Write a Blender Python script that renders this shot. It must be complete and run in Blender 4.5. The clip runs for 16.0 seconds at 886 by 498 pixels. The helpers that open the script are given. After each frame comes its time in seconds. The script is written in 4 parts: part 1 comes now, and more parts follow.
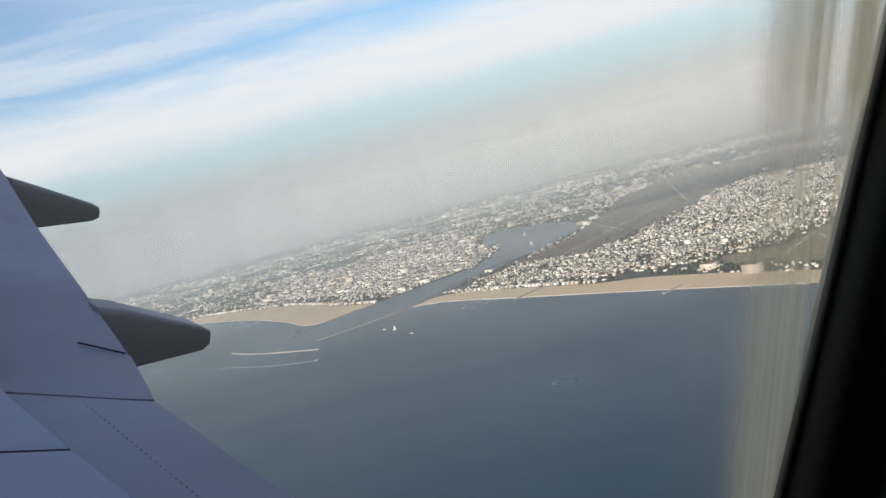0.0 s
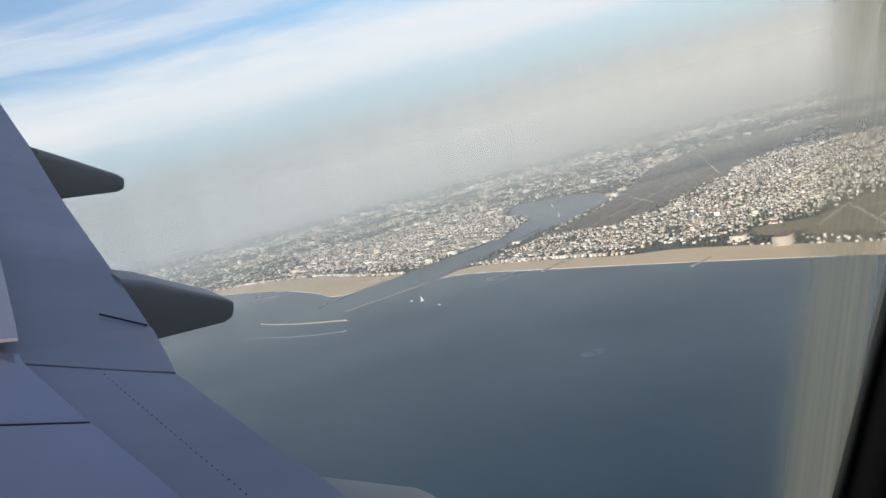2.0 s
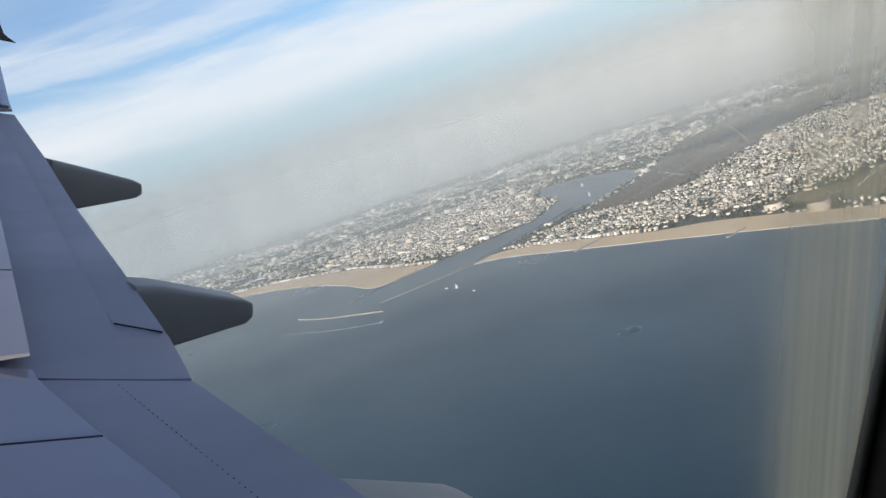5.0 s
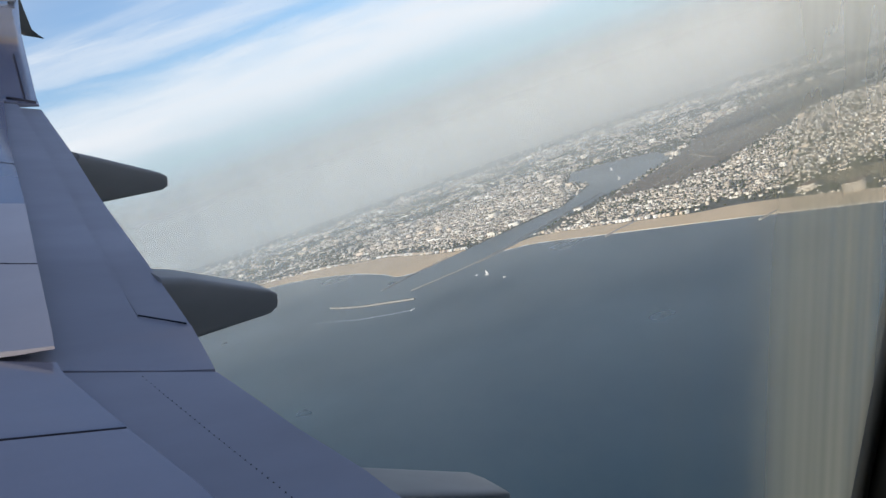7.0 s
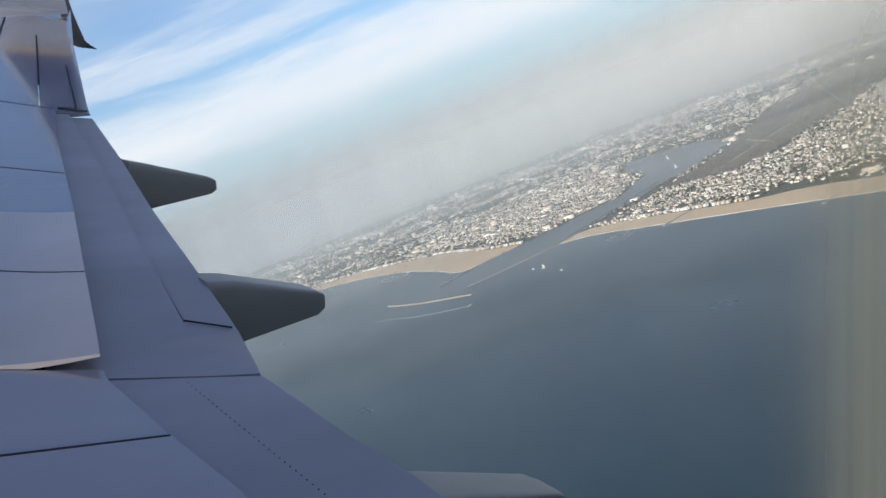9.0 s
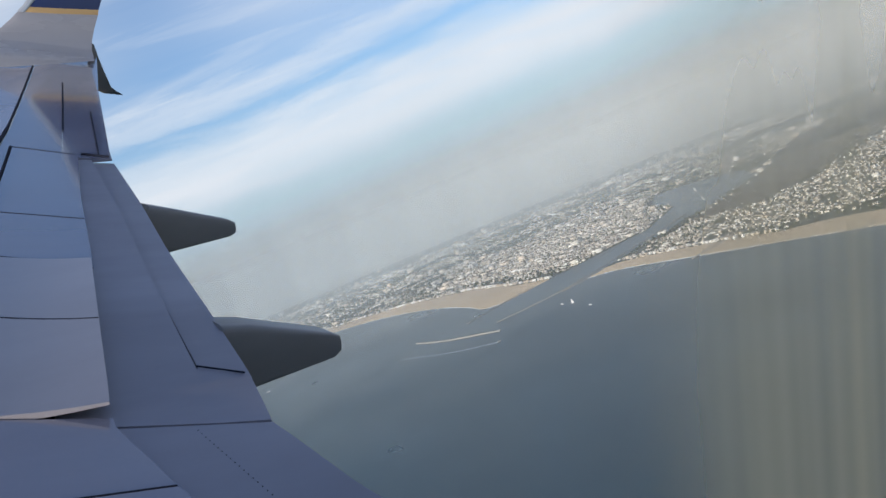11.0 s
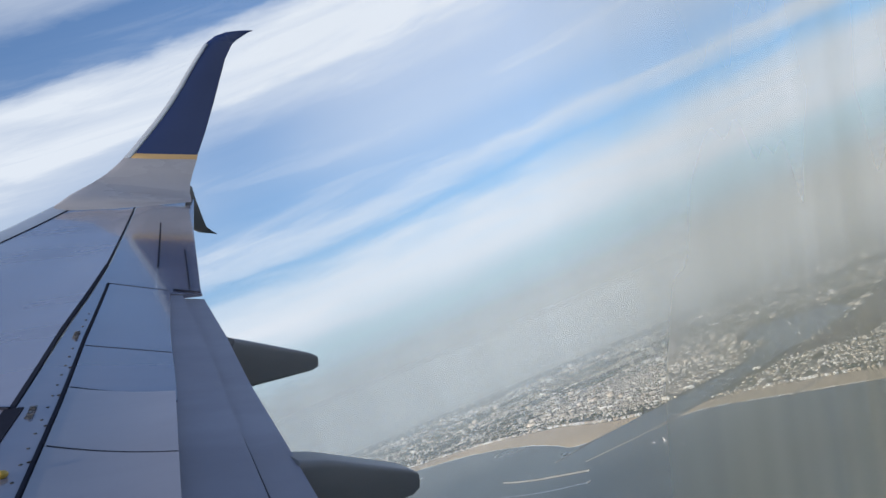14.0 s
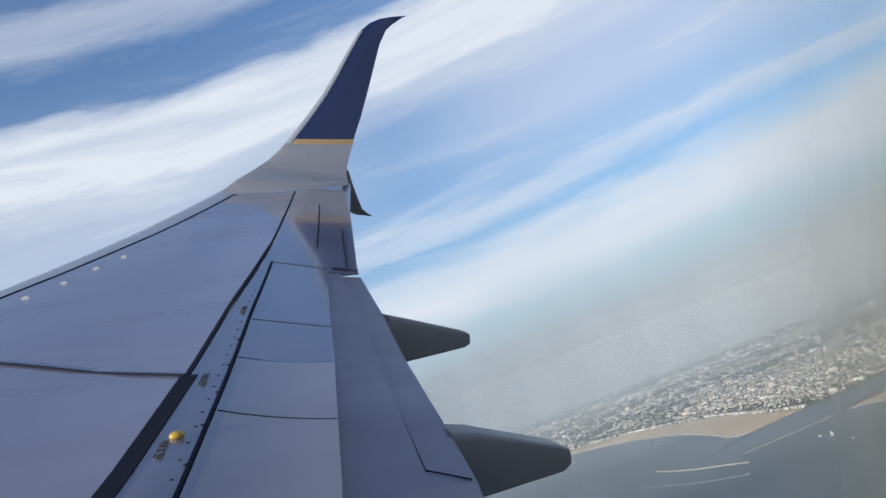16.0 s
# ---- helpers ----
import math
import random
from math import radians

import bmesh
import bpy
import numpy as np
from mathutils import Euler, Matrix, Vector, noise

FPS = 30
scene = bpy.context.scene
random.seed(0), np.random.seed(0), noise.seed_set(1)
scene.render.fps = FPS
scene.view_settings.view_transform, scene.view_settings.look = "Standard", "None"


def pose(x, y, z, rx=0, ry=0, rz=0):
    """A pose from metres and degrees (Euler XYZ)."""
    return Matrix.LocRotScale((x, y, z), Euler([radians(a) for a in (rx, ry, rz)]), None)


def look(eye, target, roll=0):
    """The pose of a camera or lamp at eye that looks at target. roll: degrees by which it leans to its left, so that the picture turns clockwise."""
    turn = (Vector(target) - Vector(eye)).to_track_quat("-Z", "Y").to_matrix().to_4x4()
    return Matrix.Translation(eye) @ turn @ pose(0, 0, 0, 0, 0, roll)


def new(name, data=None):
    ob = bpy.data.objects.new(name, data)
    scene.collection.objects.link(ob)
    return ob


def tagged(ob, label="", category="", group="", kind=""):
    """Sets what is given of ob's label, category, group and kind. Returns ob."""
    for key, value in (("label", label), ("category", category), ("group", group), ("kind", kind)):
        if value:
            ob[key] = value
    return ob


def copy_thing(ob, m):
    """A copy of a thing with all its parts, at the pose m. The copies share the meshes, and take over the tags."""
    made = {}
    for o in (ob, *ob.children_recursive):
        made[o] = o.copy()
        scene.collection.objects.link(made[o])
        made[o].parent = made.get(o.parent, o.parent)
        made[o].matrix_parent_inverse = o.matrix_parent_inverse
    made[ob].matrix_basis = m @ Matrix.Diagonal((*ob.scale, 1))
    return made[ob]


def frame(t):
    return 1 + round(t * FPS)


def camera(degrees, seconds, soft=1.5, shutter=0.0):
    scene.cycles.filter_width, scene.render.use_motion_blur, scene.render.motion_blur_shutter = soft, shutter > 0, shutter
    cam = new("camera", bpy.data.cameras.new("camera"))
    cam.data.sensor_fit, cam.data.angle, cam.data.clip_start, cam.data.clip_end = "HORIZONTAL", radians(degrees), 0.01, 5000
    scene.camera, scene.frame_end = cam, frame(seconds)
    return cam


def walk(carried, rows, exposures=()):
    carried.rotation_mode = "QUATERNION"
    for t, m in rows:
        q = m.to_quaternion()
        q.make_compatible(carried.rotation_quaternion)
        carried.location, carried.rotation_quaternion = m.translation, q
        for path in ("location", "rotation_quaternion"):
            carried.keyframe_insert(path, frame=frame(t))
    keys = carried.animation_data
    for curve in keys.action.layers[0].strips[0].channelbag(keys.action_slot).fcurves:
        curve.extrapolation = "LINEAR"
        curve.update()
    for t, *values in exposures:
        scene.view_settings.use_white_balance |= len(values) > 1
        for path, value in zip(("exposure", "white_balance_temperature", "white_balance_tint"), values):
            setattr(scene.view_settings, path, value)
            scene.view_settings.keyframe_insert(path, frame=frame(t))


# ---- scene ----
cam = camera(52.40, 16.0, soft=1.5)
walk(cam, [
    (0.0, pose(-74.201, -242.233, 225.070, 84.129, 14.602, -18.471)),
    (0.5, pose(-74.204, -242.203, 225.068, 83.564, 14.063, -18.089)),
    (1.0, pose(-74.197, -242.183, 225.066, 83.223, 13.984, -17.786)),
    (1.5, pose(-74.176, -242.169, 225.062, 82.977, 14.496, -17.110)),
    (2.0, pose(-74.162, -242.148, 225.056, 82.776, 14.708, -16.676)),
    (2.5, pose(-74.149, -242.139, 225.052, 82.460, 14.962, -16.521)),
    (3.0, pose(-74.129, -242.113, 225.049, 82.070, 15.337, -16.251)),
    (3.5, pose(-74.111, -242.108, 225.047, 81.982, 15.668, -16.034)),
    (4.0, pose(-74.097, -242.095, 225.047, 81.841, 16.321, -15.863)),
    (4.5, pose(-74.078, -242.077, 225.042, 82.053, 17.277, -15.673)),
    (5.0, pose(-74.056, -242.055, 225.029, 82.410, 18.236, -15.007)),
    (7.5, pose(-73.997, -242.006, 225.009, 81.858, 19.598, -12.756)),
    (8.0, pose(-73.977, -241.972, 225.001, 81.544, 19.878, -11.941)),
    (8.5, pose(-73.975, -241.956, 224.990, 82.327, 20.292, -10.148)),
    (9.0, pose(-73.954, -241.927, 224.984, 83.145, 21.594, -9.637)),
    (11.5, pose(-73.865, -241.869, 224.968, 86.358, 23.011, -7.447)),
    (12.0, pose(-73.854, -241.856, 224.964, 86.072, 23.431, -7.220)),
    (12.5, pose(-73.853, -241.852, 224.961, 86.010, 23.594, -7.593)),
    (13.0, pose(-73.848, -241.851, 224.959, 88.744, 23.847, -9.173)),
    (13.5, pose(-73.843, -241.847, 224.959, 92.927, 23.368, -9.233)),
    (14.0, pose(-73.849, -241.857, 224.949, 96.964, 22.789, -1.983)),
    (14.5, pose(-73.849, -241.875, 224.925, 100.794, 21.760, 6.964)),
    (15.0, pose(-73.855, -241.875, 224.923, 101.007, 21.497, 9.250)),
    (15.5, pose(-73.858, -241.873, 224.915, 100.771, 21.562, 9.113)),
    (16.0, pose(-73.866, -241.871, 224.908, 99.795, 21.426, 8.262)),
], exposures=((0.0, 0.14, 6720, 10), (5.0, 0.15, 6500, 10), (9.0, 0.20, 6450, 10), (12.5, -0.02, 6230, 10), (14.5, 0.06, 6200, 10), (16.0, 0.02, 6180, 10)))
K = 400.0        # land is laid out in kilometres and drawn at 0.4 of its size
AIRCRAFT = pose(-73.420, -243.349, 224.665, 8.40, -14.80, 111.80)   # x outboard, y ahead, z up

# ---- world, sun ----
SUN_AZ, SUN_EL = radians(231), radians(13.5)     # clockwise from +y
world = bpy.data.worlds.new("sky")
scene.world = world
world.use_nodes = True
wt = world.node_tree
wt.nodes.clear()


def wnode(kind, **kw):
    n = wt.nodes.new(kind)
    for k, v in kw.items():
        n.inputs[k].default_value = v
    return n


def wmath(op, a, b=0.0, clamp=False):
    n = wt.nodes.new("ShaderNodeMath")
    n.operation, n.use_clamp = op, clamp
    for i, v in enumerate((a, b)):
        if isinstance(v, (int, float)):
            n.inputs[i].default_value = v
        else:
            wt.links.new(v, n.inputs[i])
    return n.outputs[0]


def wmix(f, a, b):
    n = wt.nodes.new("ShaderNodeMix")
    n.data_type = "RGBA"
    for s, v in ((n.inputs[0], f), (n.inputs[6], a), (n.inputs[7], b)):
        if isinstance(v, (tuple, float)):
            s.default_value = v
        else:
            wt.links.new(v, s)
    return n.outputs[2]


def wramp(v, *stops):
    n = wt.nodes.new("ShaderNodeValToRGB")
    e = n.color_ramp.elements
    while len(e) < len(stops):
        e.new(0.5)
    for s, (p, c) in zip(e, stops):
        s.position, s.color = p, (c, c, c, 1) if isinstance(c, (int, float)) else (*c, 1)
    wt.links.new(v, n.inputs[0])
    return n.outputs[0]


sky = wt.nodes.new("ShaderNodeTexSky")
sky.sky_type, sky.sun_disc = "NISHITA", False
sky.sun_elevation, sky.sun_rotation = SUN_EL, SUN_AZ
sky.air_density, sky.dust_density, sky.ozone_density = 1.0, 1.2, 1.6
co = wt.nodes.new("ShaderNodeTexCoord")
sep = wt.nodes.new("ShaderNodeSeparateXYZ")
wt.links.new(co.outputs["Generated"], sep.inputs[0])
up = wmath("MAXIMUM", sep.outputs[2], 0.0)
# cloud banks by height over the horizon, with ragged edges
comb = wt.nodes.new("ShaderNodeMapping")
comb.inputs["Scale"].default_value = (1.0, 1.0, 5.0)
wt.links.new(co.outputs["Generated"], comb.inputs[0])


def cloud(scale, detail, distortion=0.3):
    n = wnode("ShaderNodeTexNoise", Scale=scale, Detail=detail, Roughness=0.56, Distortion=distortion)
    wt.links.new(comb.outputs[0], n.inputs[0])
    return wmath("SUBTRACT", n.outputs[0], 0.5)


height = wmath("ADD", sep.outputs[2], wmath("MULTIPLY", cloud(1.6, 3.0), 0.05))
height = wmath("ADD", height, wmath("MULTIPLY", cloud(5.0, 7.0, 0.6), 0.035))
height = wmath("ADD", height, wmath("MULTIPLY", cloud(22.0, 8.0, 0.5), 0.014))
# a low white bank, thin streaks over it, and a second bank high towards the open sea
BANKS = ((0.02, 0.0), (0.055, 0.10), (0.078, 0.55), (0.092, 0.95), (0.132, 1.0), (0.150, 0.72), (0.160, 0.30), (0.168, 0.14), (0.180, 0.50), (0.193, 0.62), (0.204, 0.24), (0.222, 0.10),
         (0.30, 0.14), (0.333, 0.50), (0.348, 0.98), (0.392, 1.0), (0.408, 0.62), (0.418, 0.10), (0.452, 0.06), (0.470, 0.40), (0.492, 0.44), (0.512, 0.08), (0.60, 0.10))
veil = wramp(wmath("DIVIDE", height, 0.6), *[(h / 0.6, v) for h, v in BANKS])
thread = wnode("ShaderNodeTexNoise", Scale=3.0, Detail=8.0, Roughness=0.62, Distortion=0.8)
fine = wt.nodes.new("ShaderNodeMapping")
fine.inputs["Scale"].default_value, fine.inputs["Rotation"].default_value = (1.0, 1.0, 11.0), (radians(3), radians(-4), 0)
wt.links.new(co.outputs["Generated"], fine.inputs[0])
wt.links.new(fine.outputs[0], thread.inputs[0])
veil = wmath("MULTIPLY", veil, wramp(thread.outputs[0], (0.30, 0.72), (0.55, 1.0)), True)
veil = wmath("ADD", veil, wmath("MULTIPLY", wramp(thread.outputs[0], (0.54, 0.0), (0.80, 0.30)), wramp(up, (0.10, 0.0), (0.17, 1.0), (0.5, 0.5))), True)
clear = wmath("POWER", 2.718, wmath("MULTIPLY", wmath("POWER", wmath("MULTIPLY", wmath("ADD", sep.outputs[0], 0.09), 9.0), 2.0), -1.0))
mid = wmath("MULTIPLY", wramp(up, (0.18, 0.0), (0.25, 0.42), (0.31, 0.42), (0.36, 0.0)), wmath("SUBTRACT", 1.0, wmath("MULTIPLY", clear, 0.8)))
veil = wmath("ADD", veil, mid, True)
tint = wt.nodes.new("ShaderNodeMix")
tint.data_type, tint.blend_type = "RGBA", "MULTIPLY"
tint.inputs[0].default_value, tint.inputs[7].default_value = 1.0, (1.0, 1.34, 1.78, 1)
wt.links.new(sky.outputs[0], tint.inputs[6])
cloudc = wmix(veil, tint.outputs[2], (7.9, 8.3, 8.8, 1))
hazec = wmix(wramp(up, (0.005, 0.0), (0.05, 1.0)), (4.2, 4.45, 4.6, 1), (4.9, 6.2, 7.3, 1))
whole = wmix(wramp(up, (0.0, 1.0), (0.045, 0.85), (0.10, 0.0)), cloudc, hazec)
bg = wnode("ShaderNodeBackground", Strength=0.096)
wt.links.new(whole, bg.inputs[0])
wo = wt.nodes.new("ShaderNodeOutputWorld")
wt.links.new(bg.outputs[0], wo.inputs[0])

sun_data = bpy.data.lights.new("sun", "SUN")
sun_data.energy, sun_data.angle, sun_data.color = 5.0, radians(1.0), (1.0, 0.90, 0.76)
sun = new("sun", sun_data)
toward = Vector((math.sin(SUN_AZ) * math.cos(SUN_EL), math.cos(SUN_AZ) * math.cos(SUN_EL), math.sin(SUN_EL)))
sun.matrix_world = look(toward * 50 + Vector((0, 0, 300)), Vector((0, 0, 300)))

# ---- materials ----


class Mat:
    """Small helper for node materials."""

    def __init__(self, name, rough=0.6, metal=0.0):
        self.m = bpy.data.materials.new(name)
        self.m.use_nodes = True
        self.t = self.m.node_tree
        self.b = self.t.nodes["Principled BSDF"]
        self.b.inputs["Roughness"].default_value = rough
        self.b.inputs["Metallic"].default_value = metal

    def put(self, key, v):
        s = self.b.inputs[key]
        if isinstance(v, (int, float)):
            s.default_value = v
        elif isinstance(v, tuple):
            s.default_value = (*v, 1) if len(v) == 3 else v
        else:
            self.t.links.new(v, s)
        return self

    def node(self, kind, **kw):
        n = self.t.nodes.new(kind)
        for k, v in kw.items():
            n.inputs[k].default_value = v
        return n

    def coord(self, scale=(1, 1, 1), rot=0.0, which="Object"):
        c = self.node("ShaderNodeTexCoord")
        m = self.node("ShaderNodeMapping")
        m.inputs["Scale"].default_value = scale
        m.inputs["Rotation"].default_value = (0, 0, radians(rot))
        self.t.links.new(c.outputs[which], m.inputs[0])
        return m.outputs[0]

    def noise(self, scale, detail=4.0, at=None, rough=0.55):
        n = self.node("ShaderNodeTexNoise", Scale=scale, Detail=detail, Roughness=rough)
        self.t.links.new(at if at is not None else self.coord(), n.inputs[0])
        return n.outputs[0]

    def ramp(self, v, *stops, hard=False):
        n = self.node("ShaderNodeValToRGB")
        n.color_ramp.interpolation = "CONSTANT" if hard else "LINEAR"
        e = n.color_ramp.elements
        while len(e) < len(stops):
            e.new(0.5)
        for s, (p, c) in zip(e, stops):
            s.position, s.color = p, (c, c, c, 1) if isinstance(c, (int, float)) else (*c, 1)
        self.t.links.new(v, n.inputs[0])
        return n.outputs[0]

    def mix(self, f, a, b, mode="MIX"):
        n = self.node("ShaderNodeMix")
        n.data_type, n.blend_type = "RGBA", mode
        for s, v in ((n.inputs[0], f), (n.inputs[6], a), (n.inputs[7], b)):
            if isinstance(v, (int, float)):
                s.default_value = v
            elif isinstance(v, tuple):
                s.default_value = (*v, 1)
            else:
                self.t.links.new(v, s)
        return n.outputs[2]

    def bump(self, v, strength=0.2, distance=0.01):
        n = self.node("ShaderNodeBump", Strength=strength, Distance=distance)
        self.t.links.new(v, n.inputs["Height"])
        self.t.links.new(n.outputs[0], self.b.inputs["Normal"])
        return self

    def island(self):
        return self.node("ShaderNodeNewGeometry").outputs["Random Per Island"]

    def thing(self):
        return self.node("ShaderNodeObjectInfo").outputs["Random"]


def paint(name, col, rough=0.35, dirt_or_glare=0.16, metal=0.0, spec=0.5, bump=0.04):
    m = Mat(name, rough, metal)
    n = m.noise(1.3, 6.0, m.coord((1.0, 0.35, 1.0)))
    g = m.noise(38.0, 3.0)
    dark = tuple(c * (1 - dirt_or_glare) for c in col)
    base = m.mix(m.ramp(n, (0.35, 0.0), (0.7, 1.0)), dark, col)
    m.put("Base Color", m.mix(m.ramp(g, (0.3, 0.0), (0.8, 0.12)), base, tuple(c * 0.8 for c in col)))
    m.put("Roughness", m.ramp(n, (0.2, rough + 0.12), (0.8, rough - 0.06)))
    m.put("Specular IOR Level", spec)
    return m.bump(g, bump, 0.002).m


M_WING = paint("wing_grey_paint", (0.256, 0.242, 0.296), 0.14, bump=0.001)
M_BOX = paint("wing_box_paint", (0.30, 0.278, 0.338), 0.22, bump=0.001)
M_FLAP = paint("flap_grey_paint", (0.295, 0.278, 0.33), 0.34, 0.24, bump=0.01)
M_FAIR = paint("fairing_grey_paint", (0.27, 0.25, 0.24), 0.42, 0.28)
# lighter copy of the wing grey: light on raised spoilers, put into colour
M_WING_LIT = paint("wing_grey_paint_lit", (0.275, 0.265, 0.305), 0.30)
for glossy in (M_WING, M_BOX, M_WING_LIT):
    shader = glossy.node_tree.nodes["Principled BSDF"]
    shader.inputs["Coat Weight"].default_value, shader.inputs["Coat Roughness"].default_value = 1.0, 0.07
# wing grey made lighter: sunlight on the wingtip root, put into the colour
M_TIP_LIT = paint("wingtip_root_lit_paint", (0.42, 0.40, 0.42), 0.25, 0.12, bump=0.001)
M_LEAD = paint("bare_leading_edge", (0.62, 0.63, 0.65), 0.28, 0.1, 0.6)
# joint seals, and the sheets that put shade into the gaps as colour
M_SEAL_SHADE = paint("dark_seal_and_shade", (0.016, 0.018, 0.032), 0.8, spec=0.12)
M_BLUE = paint("blue_livery_paint", (0.016, 0.030, 0.105), 0.3, 0.1)
M_GOLD = paint("gold_stripe", (0.55, 0.36, 0.16), 0.35)
M_WHITE = paint("white_paint", (0.72, 0.72, 0.72), 0.35)
M_BLACK = paint("stencil_black", (0.04, 0.04, 0.045), 0.6)
M_YELLOW = paint("yellow_fitting", (0.58, 0.38, 0.06), 0.2)
M_TRIM = paint("window_seal_black", (0.060, 0.048, 0.034), 0.6, spec=0.3)
M_PANEL = paint("cabin_panel_beige", (0.36, 0.31, 0.25), 0.6)

M_RIM = paint("pane_rim_grey", (0.30, 0.26, 0.20), 0.45)


def reflection_mat():
    """A clear pane with the cabin's reflections painted on as upright beige streaks."""
    m = bpy.data.materials.new("reflection_streak_pane")
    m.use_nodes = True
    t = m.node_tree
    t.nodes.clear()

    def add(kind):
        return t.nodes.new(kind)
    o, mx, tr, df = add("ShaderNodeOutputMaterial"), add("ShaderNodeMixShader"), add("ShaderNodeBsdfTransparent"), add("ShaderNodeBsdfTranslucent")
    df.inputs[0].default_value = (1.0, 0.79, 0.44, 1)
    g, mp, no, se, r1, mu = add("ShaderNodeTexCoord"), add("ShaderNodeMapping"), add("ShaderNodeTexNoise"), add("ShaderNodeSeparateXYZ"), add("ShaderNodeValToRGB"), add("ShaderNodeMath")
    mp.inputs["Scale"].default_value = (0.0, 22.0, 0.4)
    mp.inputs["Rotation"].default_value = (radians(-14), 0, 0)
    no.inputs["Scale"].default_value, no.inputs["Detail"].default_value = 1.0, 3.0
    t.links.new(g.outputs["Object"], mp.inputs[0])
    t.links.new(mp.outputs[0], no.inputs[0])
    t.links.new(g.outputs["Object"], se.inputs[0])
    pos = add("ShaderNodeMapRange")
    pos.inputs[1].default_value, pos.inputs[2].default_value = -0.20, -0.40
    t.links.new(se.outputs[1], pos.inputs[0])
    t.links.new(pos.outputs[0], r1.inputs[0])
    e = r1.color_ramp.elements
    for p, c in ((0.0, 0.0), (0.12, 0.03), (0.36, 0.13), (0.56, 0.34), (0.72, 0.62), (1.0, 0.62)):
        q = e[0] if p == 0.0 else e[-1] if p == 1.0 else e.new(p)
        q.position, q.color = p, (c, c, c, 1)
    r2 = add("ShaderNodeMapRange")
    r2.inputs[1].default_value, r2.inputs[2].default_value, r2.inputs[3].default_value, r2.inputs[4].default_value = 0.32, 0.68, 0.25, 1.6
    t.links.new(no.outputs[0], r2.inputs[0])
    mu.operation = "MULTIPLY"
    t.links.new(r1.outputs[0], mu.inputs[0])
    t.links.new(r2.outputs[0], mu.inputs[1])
    high, hm2, dirt_or_glare, gain = add("ShaderNodeMapRange"), add("ShaderNodeMath"), add("ShaderNodeValToRGB"), add("ShaderNodeMath")
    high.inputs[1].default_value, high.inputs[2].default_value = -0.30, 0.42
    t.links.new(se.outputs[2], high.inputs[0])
    t.links.new(high.outputs[0], dirt_or_glare.inputs[0])
    # strength of the painted reflections by height
    e = dirt_or_glare.color_ramp.elements
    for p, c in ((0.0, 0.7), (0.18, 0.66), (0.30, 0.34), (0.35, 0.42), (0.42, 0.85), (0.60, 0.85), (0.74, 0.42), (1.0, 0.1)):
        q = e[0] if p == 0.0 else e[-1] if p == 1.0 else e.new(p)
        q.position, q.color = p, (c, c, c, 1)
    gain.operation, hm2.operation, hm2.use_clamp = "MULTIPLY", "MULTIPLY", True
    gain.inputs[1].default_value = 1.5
    t.links.new(dirt_or_glare.outputs[0], gain.inputs[0])
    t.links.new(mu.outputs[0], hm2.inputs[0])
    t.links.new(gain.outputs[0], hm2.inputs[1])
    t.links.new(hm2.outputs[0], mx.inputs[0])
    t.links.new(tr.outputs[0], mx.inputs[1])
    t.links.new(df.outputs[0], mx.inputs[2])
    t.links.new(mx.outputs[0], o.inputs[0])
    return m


M_REFLECTION = reflection_mat()


def sheet_mat(name, c1, c2, c3, s1, s2, rough=0.9):
    m = Mat(name, rough)
    a, b = m.noise(s1, 6.0), m.noise(s2, 5.0)
    base = m.mix(m.ramp(a, (0.38, 0.0), (0.62, 1.0)), c1, c2)
    m.put("Base Color", m.mix(m.ramp(b, (0.45, 0.0), (0.7, 0.8)), base, c3))
    return m.bump(b, 0.3, 0.3).m


M_URBAN = sheet_mat("urban_ground", (0.10, 0.10, 0.085), (0.15, 0.145, 0.125), (0.055, 0.065, 0.04), 0.012, 0.11)
M_SAND = sheet_mat("beach_sand", (0.67, 0.50, 0.31), (0.73, 0.55, 0.35), (0.57, 0.42, 0.26), 0.02, 0.25)
M_DUNE = sheet_mat("dune_scrub", (0.26, 0.205, 0.115), (0.32, 0.25, 0.15), (0.16, 0.145, 0.08), 0.015, 0.12)
M_WET = sheet_mat("wetland_brush", (0.17, 0.135, 0.10), (0.21, 0.165, 0.12), (0.12, 0.10, 0.072), 0.010, 0.06)
M_PATH = sheet_mat("pale_track", (0.50, 0.42, 0.29), (0.56, 0.47, 0.34), (0.42, 0.36, 0.25), 0.05, 0.4)
M_ROAD = sheet_mat("road_asphalt", (0.06, 0.06, 0.06), (0.075, 0.073, 0.07), (0.05, 0.05, 0.05), 0.05, 0.4)
M_LOT = sheet_mat("pale_paving", (0.28, 0.27, 0.24), (0.34, 0.32, 0.28), (0.22, 0.21, 0.19), 0.05, 0.3)
M_ROCK = sheet_mat("breakwater_rock", (0.26, 0.25, 0.23), (0.36, 0.35, 0.32), (0.18, 0.17, 0.16), 0.1, 0.7)
M_MOUNT = sheet_mat("far_mountain", (0.08, 0.09, 0.10), (0.10, 0.11, 0.12), (0.07, 0.08, 0.09), 0.004, 0.02)
M_FOAM = sheet_mat("white_wake", (0.6, 0.64, 0.66), (0.72, 0.75, 0.76), (0.45, 0.52, 0.55), 0.2, 0.8)

